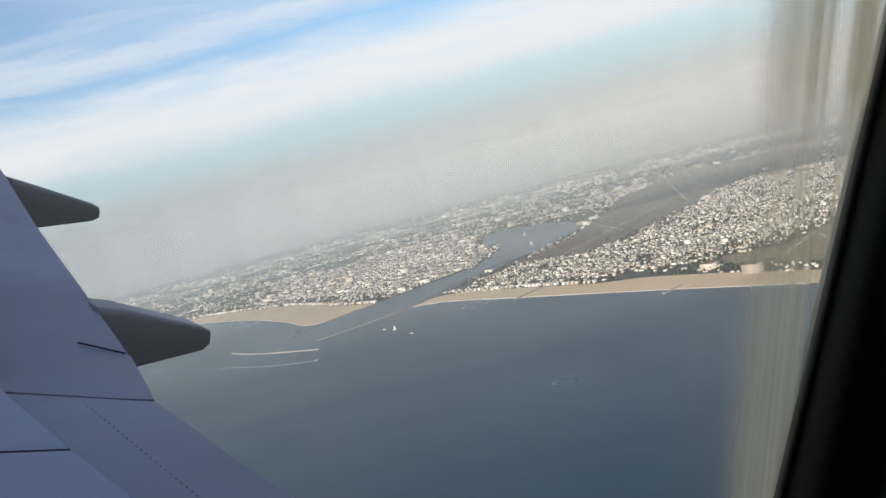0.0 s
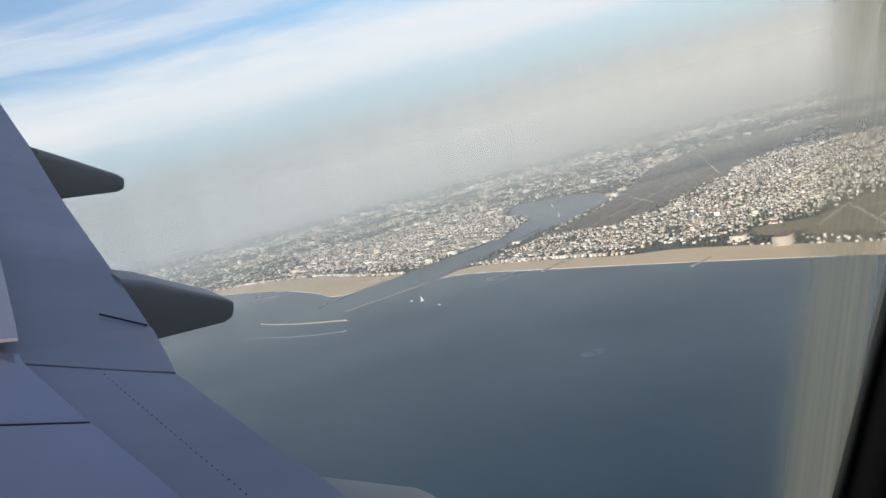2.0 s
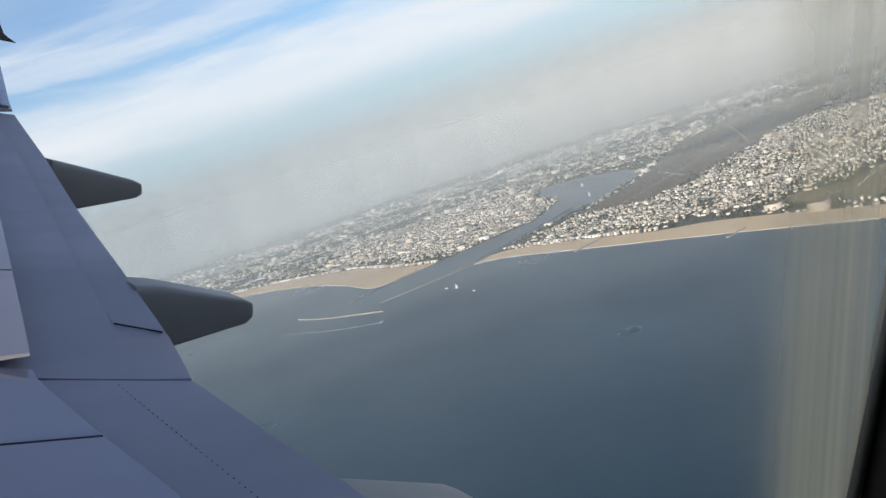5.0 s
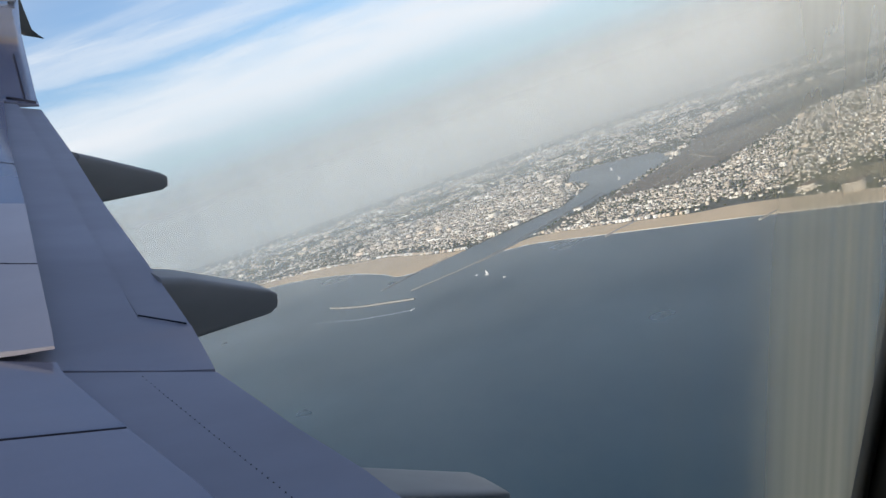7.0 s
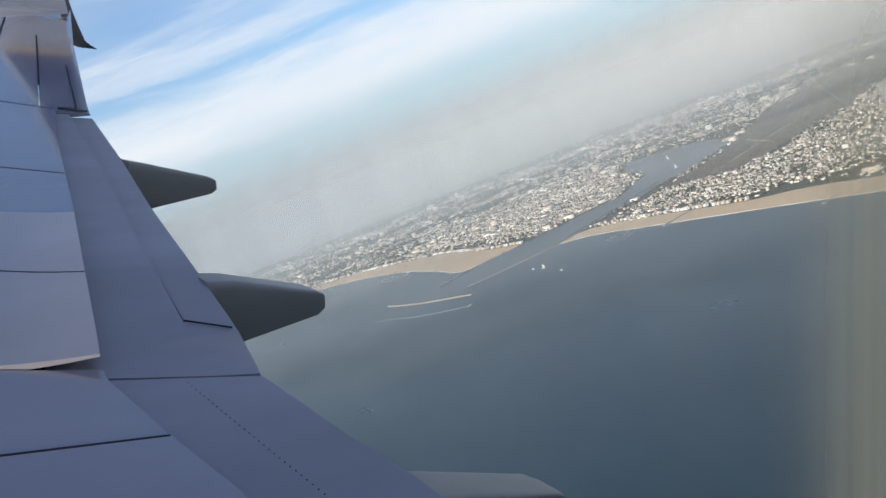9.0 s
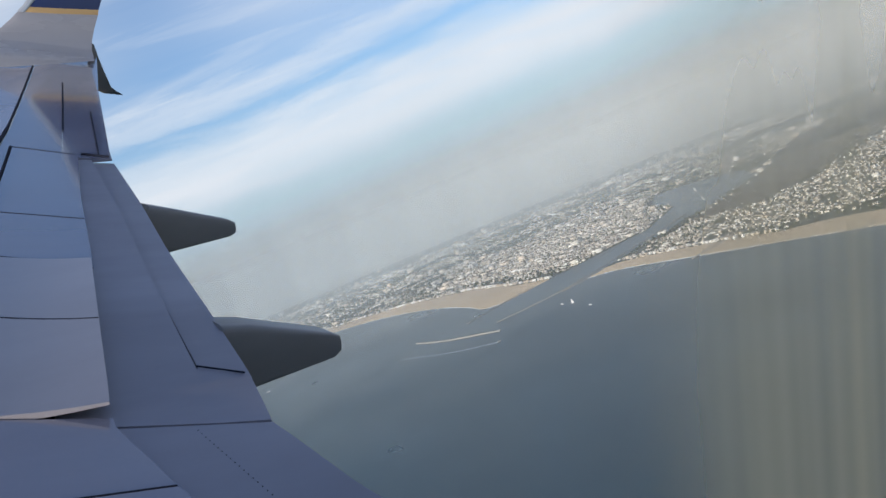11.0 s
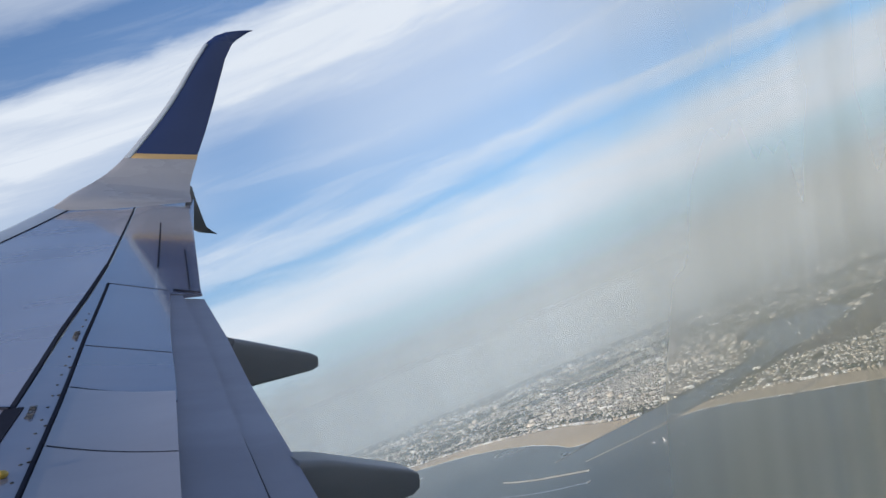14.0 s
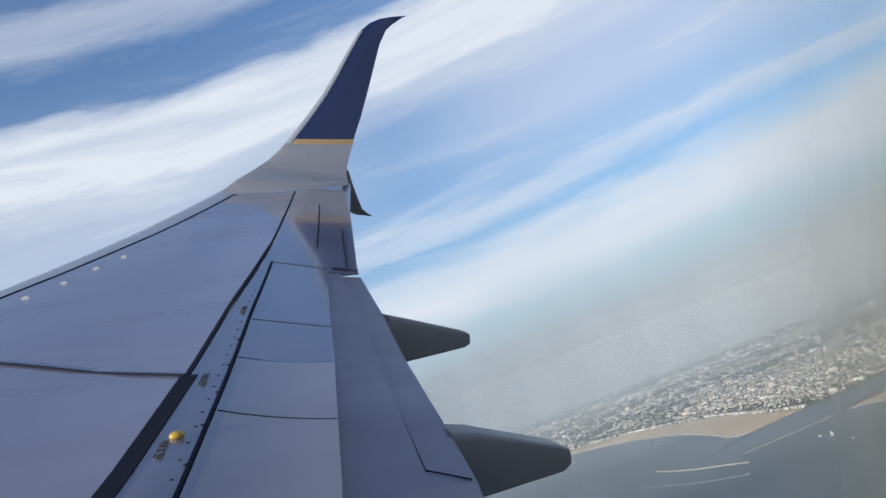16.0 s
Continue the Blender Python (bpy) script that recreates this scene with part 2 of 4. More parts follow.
wm = Mat("sea_water", 0.16)
ripple = wm.noise(0.03, 7.0, wm.coord((1.0, 0.4, 1.0), 25), 0.7)
patch = wm.noise(0.0035, 4.0, wm.coord((1.0, 0.6, 1.0), -20))
tone = wm.mix(wm.ramp(patch, (0.35, 0.0), (0.65, 1.0)), (0.011, 0.040, 0.061), (0.018, 0.052, 0.075))
wm.put("Base Color", wm.mix(wm.ramp(ripple, (0.4, 0.0), (0.75, 0.5)), tone, (0.030, 0.062, 0.076)))
wm.put("Roughness", wm.ramp(patch, (0.3, 0.34), (0.7, 0.26))).put("IOR", 1.33).put("Specular IOR Level", 0.36)
M_SEA = wm.m

hm = Mat("house_walls", 0.85)
hm.put("Base Color", hm.ramp(hm.island(), (0.0, (0.57, 0.52, 0.45)), (0.22, (0.38, 0.34, 0.29)), (0.40, (0.70, 0.66, 0.58)), (0.60, (0.27, 0.25, 0.22)), (0.70, (0.60, 0.52, 0.42)), (0.86, (0.80, 0.78, 0.72)), hard=True))
M_WALLS = hm.m
rm = Mat("house_roofs", 0.9)
rm.put("Base Color", rm.ramp(rm.island(), (0.0, (0.21, 0.185, 0.15)), (0.20, (0.14, 0.13, 0.115)), (0.36, (0.34, 0.30, 0.245)), (0.52, (0.23, 0.155, 0.11)), (0.64, (0.48, 0.43, 0.35)), (0.76, (0.16, 0.15, 0.13)), (0.86, (0.42, 0.36, 0.28)), (0.955, (0.76, 0.72, 0.63)), hard=True))
M_ROOFS = rm.m
tm = Mat("tree_foliage", 0.95)
tm.put("Base Color", tm.ramp(tm.island(), (0.0, (0.032, 0.046, 0.024)), (0.4, (0.045, 0.058, 0.032)), (0.7, (0.060, 0.062, 0.036)), hard=True))
M_TREE = tm.m
oh = Mat("stucco_by_house", 0.85)
oh.put("Base Color", oh.ramp(oh.thing(), (0.0, (0.74, 0.72, 0.67)), (0.3, (0.56, 0.48, 0.38)), (0.55, (0.80, 0.79, 0.76)), (0.75, (0.46, 0.40, 0.33)), hard=True))
M_HOUSE = oh.m
og = Mat("roof_by_house", 0.9)
og.put("Base Color", og.ramp(og.thing(), (0.0, (0.50, 0.48, 0.44)), (0.35, (0.24, 0.22, 0.20)), (0.6, (0.36, 0.27, 0.20)), (0.8, (0.66, 0.64, 0.60)), hard=True))
M_ROOF1 = og.m
M_STONE = paint("tower_concrete", (0.52, 0.48, 0.42), 0.8)
M_TOWERW = paint("tower_white", (0.72, 0.70, 0.66), 0.8)
M_DARKGLASS = paint("dark_glazing", (0.05, 0.055, 0.065), 0.15)


# haze as colour on a see-through sheet, fading upward and at its foot
def haze_mat(name, amount, soft):
    m = bpy.data.materials.new(name)
    m.use_nodes = True
    t = m.node_tree
    t.nodes.clear()
    o = t.nodes.new("ShaderNodeOutputMaterial")
    mx = t.nodes.new("ShaderNodeMixShader")
    tr = t.nodes.new("ShaderNodeBsdfTransparent")
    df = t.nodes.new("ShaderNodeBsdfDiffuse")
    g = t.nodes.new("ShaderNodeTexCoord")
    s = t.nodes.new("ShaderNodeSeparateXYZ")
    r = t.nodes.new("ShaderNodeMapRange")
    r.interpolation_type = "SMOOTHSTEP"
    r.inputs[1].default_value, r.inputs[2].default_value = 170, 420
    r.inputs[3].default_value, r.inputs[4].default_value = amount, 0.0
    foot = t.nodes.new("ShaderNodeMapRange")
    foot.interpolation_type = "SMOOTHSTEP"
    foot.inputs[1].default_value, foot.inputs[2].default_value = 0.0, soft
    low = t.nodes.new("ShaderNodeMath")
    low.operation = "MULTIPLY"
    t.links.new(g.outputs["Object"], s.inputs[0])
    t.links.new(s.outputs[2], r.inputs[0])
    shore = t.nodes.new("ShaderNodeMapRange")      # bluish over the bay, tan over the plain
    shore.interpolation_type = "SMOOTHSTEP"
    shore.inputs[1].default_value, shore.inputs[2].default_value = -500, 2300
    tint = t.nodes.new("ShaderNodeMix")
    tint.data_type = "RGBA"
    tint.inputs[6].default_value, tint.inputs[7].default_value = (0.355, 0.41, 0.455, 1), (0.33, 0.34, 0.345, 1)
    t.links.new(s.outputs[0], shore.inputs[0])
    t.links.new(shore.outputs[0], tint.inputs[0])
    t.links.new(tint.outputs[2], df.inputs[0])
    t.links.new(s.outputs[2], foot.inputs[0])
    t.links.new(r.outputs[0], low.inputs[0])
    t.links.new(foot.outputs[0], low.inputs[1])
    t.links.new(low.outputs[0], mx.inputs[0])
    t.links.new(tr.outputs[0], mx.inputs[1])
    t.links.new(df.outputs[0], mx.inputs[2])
    t.links.new(mx.outputs[0], o.inputs[0])
    return m


# ---- mesh helpers ----


def mesh_of(name, bm, mats):
    me = bpy.data.meshes.new(name)
    bm.to_mesh(me)
    bm.free()
    for m in mats if isinstance(mats, (list, tuple)) else [mats]:
        me.materials.append(m)
    return me


def part(name, bm, mat, parent, label=""):
    ob = new(name, mesh_of(name, bm, mat))
    ob.parent = parent
    if label:
        ob["label"] = label
    return ob


def smooth(bm, angle=40):
    for f in bm.faces:
        f.smooth = True
    for e in bm.edges:
        if len(e.link_faces) == 2 and e.calc_face_angle(0) > radians(angle):
            e.smooth = False


def loft(bm, rings, closed=True, caps=True):
    vs = [[bm.verts.new(p) for p in r] for r in rings]
    n = len(rings[0])
    for a, b in zip(vs[:-1], vs[1:]):
        for i in range(n if closed else n - 1):
            j = (i + 1) % n
            bm.faces.new((a[i], a[j], b[j], b[i]))
    if caps and closed:
        bm.faces.new(vs[0][::-1])
        bm.faces.new(vs[-1])
    bmesh.ops.recalc_face_normals(bm, faces=bm.faces)
    return vs


def box(bm, x0, x1, y0, y1, z0, z1):
    v = [bm.verts.new(p) for p in ((x0, y0, z0), (x1, y0, z0), (x1, y1, z0), (x0, y1, z0), (x0, y0, z1), (x1, y0, z1), (x1, y1, z1), (x0, y1, z1))]
    for f in ((0, 3, 2, 1), (4, 5, 6, 7), (0, 1, 5, 4), (1, 2, 6, 5), (2, 3, 7, 6), (3, 0, 4, 7)):
        bm.faces.new([v[i] for i in f])
    return v


def lerp(x, pts):
    """Straight from point to point: pts are (x, y)."""
    if x <= pts[0][0]:
        (a, b), (c, d) = pts[0], pts[1]
    else:
        for (a, b), (c, d) in zip(pts[:-1], pts[1:]):
            if x <= c:
                break
    return b + (d - b) * (x - a) / (c - a)


def root(name, m, label, category, group="", kind=""):
    ob = new(name)
    ob.matrix_world = m
    return tagged(ob, label, category, group, kind)


# ---- sea and land ----
EYE = Vector((-74, -242))


def lay(pts):
    """Points of the map in kilometres."""
    return [Vector(p[:2]) for p in pts]


def lay1(x, y):
    return tuple(lay([(x, y)])[0])



def smooth_line(pts, n=5):
    out = []
    for i in range(len(pts) - 1):
        p0, p1, p2, p3 = (Vector(pts[max(0, min(len(pts) - 1, k))]) for k in (i - 1, i, i + 1, i + 2))
        for j in range(n):
            t = j / n
            out.append(0.5 * (2 * p1 + (p2 - p0) * t + (2 * p0 - 5 * p1 + 4 * p2 - p3) * t * t + (3 * p1 - p0 - 3 * p2 + p3) * t ** 3))
    out.append(Vector(pts[-1]))
    return out


def sheet(name, pts, z, mat, label, category, kind="structure"):
    """A flat sheet inside an outline in kilometres, with an edge that drops below it."""
    bm = bmesh.new()
    top = [bm.verts.new((p[0] * K, p[1] * K, z)) for p in pts]
    f = bm.faces.new(top)
    if f.normal.z == 0:
        f.normal_update()
    f.normal_update()
    if f.normal.z < 0:
        f.normal_flip()
    low = [bm.verts.new((p[0] * K, p[1] * K, z - 0.5)) for p in pts]
    for i in range(len(pts)):
        j = (i + 1) % len(pts)
        bm.faces.new((top[i], low[i], low[j], top[j]))
    bmesh.ops.triangulate(bm, faces=[f])
    return tagged(new(name, mesh_of(name, bm, mat)), label, category, kind=kind)


COAST_S = lay([(2.6, -3.0), (1.95, -1.2), (1.6, 0.2), (1.442, 1.052), (1.3, 1.512), (1.144, 1.95), (0.974, 2.399), (0.82, 2.799), (0.70, 2.94)])
BASIN = lay([(0.95, 3.10), (1.21, 3.283), (1.445, 3.40), (1.74, 3.62), (2.0, 3.86), (2.12, 4.3), (2.034, 4.62), (1.9, 4.84), (1.80, 4.9), (1.62, 4.5), (1.557, 4.0), (1.231, 3.566), (0.755, 3.40)])
COAST_N = lay([(0.392, 3.245), (0.31, 3.34), (0.28, 3.58), (0.16, 4.08), (-0.10, 4.65), (-0.43, 5.03), (-0.765, 5.36), (-1.144, 6.28), (-1.678, 7.07), (-2.246, 7.75), (-2.965, 8.52), (-3.7, 9.3), (-5.2, 10.4), (-6.6, 10.9)])
south, north = smooth_line(COAST_S), smooth_line(COAST_N)
arc = [Vector((EYE.x / K + 12.0 * math.sin(a), EYE.y / K + 12.0 * math.cos(a))) for a in np.radians(np.linspace(-31, 105, 40))]
LAND = south + [Vector(p) for p in BASIN] + north + arc

bm = bmesh.new()
ring = [bm.verts.new((EYE.x + 4850 * math.sin(a), EYE.y + 4850 * math.cos(a), 0)) for a in np.linspace(0, 2 * math.pi, 97)[:-1]]
f = bm.faces.new(ring)
f.normal_update()
if f.normal.z < 0:
    f.normal_flip()
bmesh.ops.triangulate(bm, faces=[f])
tagged(new("water", mesh_of("water", bm, M_SEA)), "calm dark blue-green sea water reaching the hazy horizon", "sea", kind="structure")

sheet("ground", LAND, 0.5, M_URBAN, "flat coastal plain covered with hazy grey-green suburbs", "ground")


def inside(poly, x, y):
    """Which of the points lie inside the outline."""
    r = np.zeros(len(x), bool)
    n = len(poly)
    for i in range(n):
        (x1, y1), (x2, y2) = poly[i][:2], poly[(i + 1) % n][:2]
        if y1 == y2:
            continue
        c = ((y1 > y) != (y2 > y)) & (x < (x2 - x1) * (y - y1) / (y2 - y1) + x1)
        r ^= c
    return r


BACK_S = lay([(2.9, -3.0), (2.2, -1.1), (1.85, 0.4), (1.652, 1.171), (1.542, 1.42), (1.5, 1.609), (1.44, 1.871), (1.36, 2.094), (1.24, 2.25), (1.13, 2.565), (1.02, 2.838), (0.915, 3.03)])
BACK_N = lay([(0.779, 3.408), (0.64, 3.74), (0.50, 4.238), (0.233, 4.70), (-0.056, 5.12), (-0.40, 5.44), (-0.73, 5.83), (-1.10, 6.75), (-1.66, 7.5), (-2.24, 8.12), (-2.95, 8.85), (-3.7, 9.5)])


def narrow(line, shore, k):
    """A line drawn towards the nearest points of the shore."""
    return [min(shore, key=lambda c: (c - p).length).lerp(p, k) for p in line]


backs, backn = narrow(smooth_line(BACK_S), smooth_line(COAST_S, 20), 0.68), narrow(smooth_line(BACK_N), smooth_line(COAST_N, 20), 0.66)
sheet("beach", south + lay([(0.80, 3.0)]) + backs[::-1], 0.62, M_SAND, "broad pale tan sand beach below the houses", "beach")
sheet("beach", [p for p in north if p.y < 8.0] + backn[::-1], 0.62, M_SAND, "long pale sand beach running towards the haze", "beach")
DUNES = lay([(1.46, 1.90), (1.56, 2.0), (1.70, 1.86), (1.93, 1.95), (2.2, 1.97), (2.72, 2.14), (2.95, 1.9), (3.2, 1.3), (3.3, 0.2), (2.9, -1.0), (2.25, -1.05), (1.87, 0.4), (1.665, 1.171), (1.56, 1.42), (1.52, 1.609)])
sheet("dune_scrubland", DUNES, 0.66, M_DUNE, "dry olive-brown dune scrubland behind the beach", "scrubland")
WET = lay([(1.30, 3.22), (1.544, 2.93), (1.93, 3.12), (2.48, 3.52), (3.3, 4.0), (4.2, 4.55), (4.05, 4.85), (3.5, 5.2), (2.7, 4.7), (2.2, 4.05), (1.80, 3.60), (1.5, 3.36)])
sheet("wetland", WET, 0.66, M_WET, "flat brown wetland beside the harbour channel", "wetland")
FIELD = lay([(2.86, 2.2), (3.6, 2.27), (3.9, 2.05), (3.4, 1.75), (2.98, 1.85), (2.76, 2.06)])
sheet("bare_field", FIELD, 0.68, M_PATH, "bare tan field beyond the dunes", "field")


def strip(name, pts, width, z, mat, label, category, height=0.1):
    """A band along a line in kilometres; width in metres as drawn."""
    bm = bmesh.new()
    q = [p * K for p in lay(pts)]
    rows = []
    for i, p in enumerate(q):
        d = (q[min(i + 1, len(q) - 1)] - q[max(i - 1, 0)]).normalized()
        s = Vector((-d.y, d.x)) * width / 2
        rows.append([(p.x - s.x, p.y - s.y, z - 0.4), (p.x - s.x * 0.7, p.y - s.y * 0.7, z + height), (p.x + s.x * 0.7, p.y + s.y * 0.7, z + height), (p.x + s.x, p.y + s.y, z - 0.4)])
    loft(bm, rows)
    return tagged(new(name, mesh_of(name, bm, mat)), label, category, kind="structure")


for pts in ([(1.847, 1.776), (2.112, 1.741), (2.4, 1.85)], [(1.653, 1.502), (1.844, 1.85)], [(1.70, 1.30), (1.844, 1.371), (2.047, 1.384), (2.4, 1.5)], [(1.85, 1.2), (2.2, 1.78)],
            [(1.75, 0.95), (2.1, 1.0), (2.5, 1.25)], [(2.1, 1.0), (2.35, 1.7)], [(1.9, 0.4), (2.4, 0.75), (2.9, 1.2)], [(1.72, 1.6), (2.04, 1.784), (2.35, 1.95)], [(1.62, 1.75), (1.86, 1.9)], [(1.95, 1.22), (2.32, 1.55), (2.75, 1.6)],
            [(1.80, 0.75), (2.05, 1.38)], [(2.0, 0.5), (2.3, 1.45)], [(2.25, 0.6), (2.6, 1.35)], [(1.88, 0.55), (2.3, 0.5), (2.8, 0.7)], [(2.4, 1.5), (2.9, 1.75)]):
    strip("path", smooth_line(pts, 4), 6.0, 0.72, M_PATH, "pale sandy track crossing the dune scrubland", "track")
strip("road", smooth_line([(2.25, -1.0), (1.88, 0.4), (1.68, 1.171), (1.575, 1.42), (1.53, 1.609), (1.47, 1.88)]), 6, 0.75, M_ROAD, "grey coast road behind the beach", "road")
for pts, w in (([(1.3, 3.35), (2.1, 3.75), (2.9, 4.3), (4.1, 4.7)], 5), ([(1.5, 3.1), (2.4, 3.75), (3.4, 4.4)], 3), ([(1.9, 3.25), (2.0, 3.7)], 3), ([(2.5, 3.6), (3.2, 4.9)], 3)):
    strip("road", smooth_line(pts, 4), w, 0.74, M_ROAD if w == 5 else M_PATH, "narrow road across the brown wetland", "road")

# ---- jetties, breakwater, groynes ----


def rock_bank(name, pts, width, height, label, category):
    """A bank of rubble with an uneven crest."""
    rnd = random.Random(len(pts) * 7 + int(width * 10))
    line = smooth_line(lay(pts), 8)
    bm = bmesh.new()
    q = [Vector((p[0] * K, p[1] * K)) for p in line]
    rows = []
    for i, p in enumerate(q):
        d = (q[min(i + 1, len(q) - 1)] - q[max(i - 1, 0)]).normalized()
        s = Vector((-d.y, d.x)) * width / 2
        h = height * rnd.uniform(0.75, 1.2)
        a, b = rnd.uniform(0.35, 0.6), rnd.uniform(0.35, 0.6)
        rows.append([(p.x - s.x, p.y - s.y, -0.6), (p.x - s.x * a, p.y - s.y * a, h), (p.x + s.x * b, p.y + s.y * b, h * rnd.uniform(0.85, 1.1)), (p.x + s.x, p.y + s.y, -0.6)])
    loft(bm, rows)
    return tagged(new(name, mesh_of(name, bm, M_ROCK)), label, category)


rock_bank("jetty", [(0.282, 2.838), (0.545, 2.893), (0.72, 2.985), (0.95, 3.16), (1.22, 3.36), (1.42, 3.52)], 3.6, 1.4, "long straight grey rock jetty beside the harbour channel", "jetty")
rock_bank("jetty", [(0.58, 2.885), (0.70, 2.93), (0.80, 2.99)], 3.4, 1.3, "short grey rock jetty at the beach's end", "jetty")
rock_bank("jetty", [(0.204, 3.116), (0.30, 3.18), (0.40, 3.25), (0.56, 3.33)], 3.6, 1.4, "grey rock jetty leaving the sand spit", "jetty")
rock_bank("breakwater", [(-0.02, 3.176), (0.02, 3.06), (0.098, 2.894), (0.18, 2.76), (0.256, 2.637)], 4.6, 1.6, "pale rock breakwater lying off the harbour mouth", "breakwater")
rock_bank("groyne", [(1.10, 2.46), (1.016, 2.43), (0.945, 2.395)], 6.0, 1.8, "short dark rock groyne on the beach", "groyne")
rock_bank("groyne", [(1.25, 1.78), (1.20, 1.765), (1.165, 1.75)], 5.0, 1.5, "small dark rock groyne at the water's edge", "groyne")
rock_bank("groyne", [(1.50, 1.14), (1.42, 1.13), (1.36, 1.12)], 5.0, 1.5, "dark rock groyne at the water's edge", "groyne")

# thin surf line along the sand
surf = bmesh.new()
for line in (south[18:], north[:44]):
    for a, b in zip(line[:-1], line[1:]):
        d = (b - a).normalized()
        s = Vector((-d.y, d.x))
        w = 0.0016 * (0.2 + noise.noise((a.x * 9, a.y * 9, 0)) ** 2 * 6)
        q = [(a - s * 0.001) * K, (b - s * 0.001) * K, (b + s * w) * K, (a + s * w) * K]
        surf.faces.new([surf.verts.new((p.x, p.y, 0.02 + 0.68 * (i < 2))) for i, p in enumerate(q)])
bmesh.ops.recalc_face_normals(surf, faces=surf.faces)
tagged(new("surf", mesh_of("surf", surf, M_FOAM)), "thin white line of surf along the sand", "surf", kind="stuff")


# ---- boats ----


def boat(x, y, heading, length, sail, label):
    x, y = lay1(x, y)
    ob = root("sailboat" if sail else "motorboat", pose(x * K, y * K, 0, 0, 0, heading), label, "boat", "boats off the harbour")
    L = length
    bm = bmesh.new()
    rows = []
    for t, w, h in ((-0.5, 0.13, 0.10), (-0.2, 0.16, 0.10), (0.15, 0.14, 0.115), (0.4, 0.06, 0.13), (0.5, 0.005, 0.145)):
        rows.append([(-w * L, t * L, h * L), (-w * 0.7 * L, t * L * 0.95, -0.03 * L), (w * 0.7 * L, t * L * 0.95, -0.03 * L), (w * L, t * L, h * L)])
    loft(bm, rows)
    part("hull", bm, M_WHITE, ob)
    bm = bmesh.new()
    box(bm, -0.09 * L, 0.09 * L, -0.22 * L, 0.12 * L, 0.09 * L, 0.2 * L)
    part("cabin", bm, M_WHITE, ob)
    if sail:
        bm = bmesh.new()
        loft(bm, [[(0.012 * L * math.cos(a), 0.1 * L + 0.012 * L * math.sin(a), z * L) for a in np.linspace(0, 2 * math.pi, 7)[:-1]] for z in (0.1, 1.35)])
        mast = part("mast", bm, M_STONE, ob)
        bm = bmesh.new()
        loft(bm, [[(0.02 * L, 0.09 * L, z * L), (0.05 * L, (0.09 - 0.5 * (1.3 - z) / 2) * L, z * L), (0.02 * L, (0.09 - 0.5 * (1.3 - z)) * L, z * L), (0.03 * L, (0.09 - 0.5 * (1.3 - z) / 2) * L, z * L)] for z in (0.25, 0.6, 0.95, 1.28)])
        part("sail", bm, M_WHITE, mast)
    return ob


for x, y, h, n, s, lab in ((-1.089, 4.479, 40, 7, True, "small white sailboat with its sail up on open water"), (-0.725, 3.665, 80, 8, False, "white motorboat lying still on open water"),
                           (-0.926, 4.947, 10, 7, True, "distant white sailboat on the bay"), (-1.142, 3.694, 70, 5, False, "tiny white motorboat far out on the water"),
                           (-0.371, 4.502, 110, 11, False, "grey workboat lying off the beach"), (0.502, 2.622, 30, 7, False, "white motorboat near the harbour mouth"),
                           (0.526, 2.560, 60, 6, True, "white sailboat near the harbour mouth"), (0.542, 2.387, 20, 7, False, "white motorboat off the beach"),
                           (-0.20, 0.62, 60, 6, False, "white motorboat alone below the aircraft"), (0.211, 2.446, -60, 8, False, "white speedboat ahead of its wake"),
                           (1.80, 4.25, 30, 7, True, "white sailboat inside the harbour basin"), (1.62, 3.75, 40, 7, True, "white sailboat in the harbour channel")):
    boat(x, y, h, n, s, lab)


def wake(pts, width, label):
    line = smooth_line(lay(pts), 10)
    bm = bmesh.new()
    rows = []
    for i, p in enumerate(line):
        d = (line[min(i + 1, len(line) - 1)] - line[max(i - 1, 0)]).normalized()
        w = width * (1 - i / len(line)) ** 0.7 * (0.75 + 0.4 * noise.noise((i * 0.9, width, 0))) + 0.12
        s = Vector((-d.y, d.x)) * w / 2
        c = p * K
        rows.append([(c.x - s.x, c.y - s.y, 0.02), (c.x, c.y, 0.16), (c.x + s.x, c.y + s.y, 0.02)])
    loft(bm, rows, closed=False)
    tagged(new("wake", mesh_of("wake", bm, M_FOAM)), label, "wake")


wake([(0.205, 2.452), (0.12, 2.55), (0.03, 2.68), (-0.04, 2.82), (-0.12, 2.95)], 3.2, "white foaming wake behind a speedboat")
wake([(0.03, 2.99), (0.06, 3.02), (0.085, 3.07), (0.08, 3.12)], 1.6, "short pale wake near the breakwater")

# ---- the city ----
rng = np.random.default_rng(5)


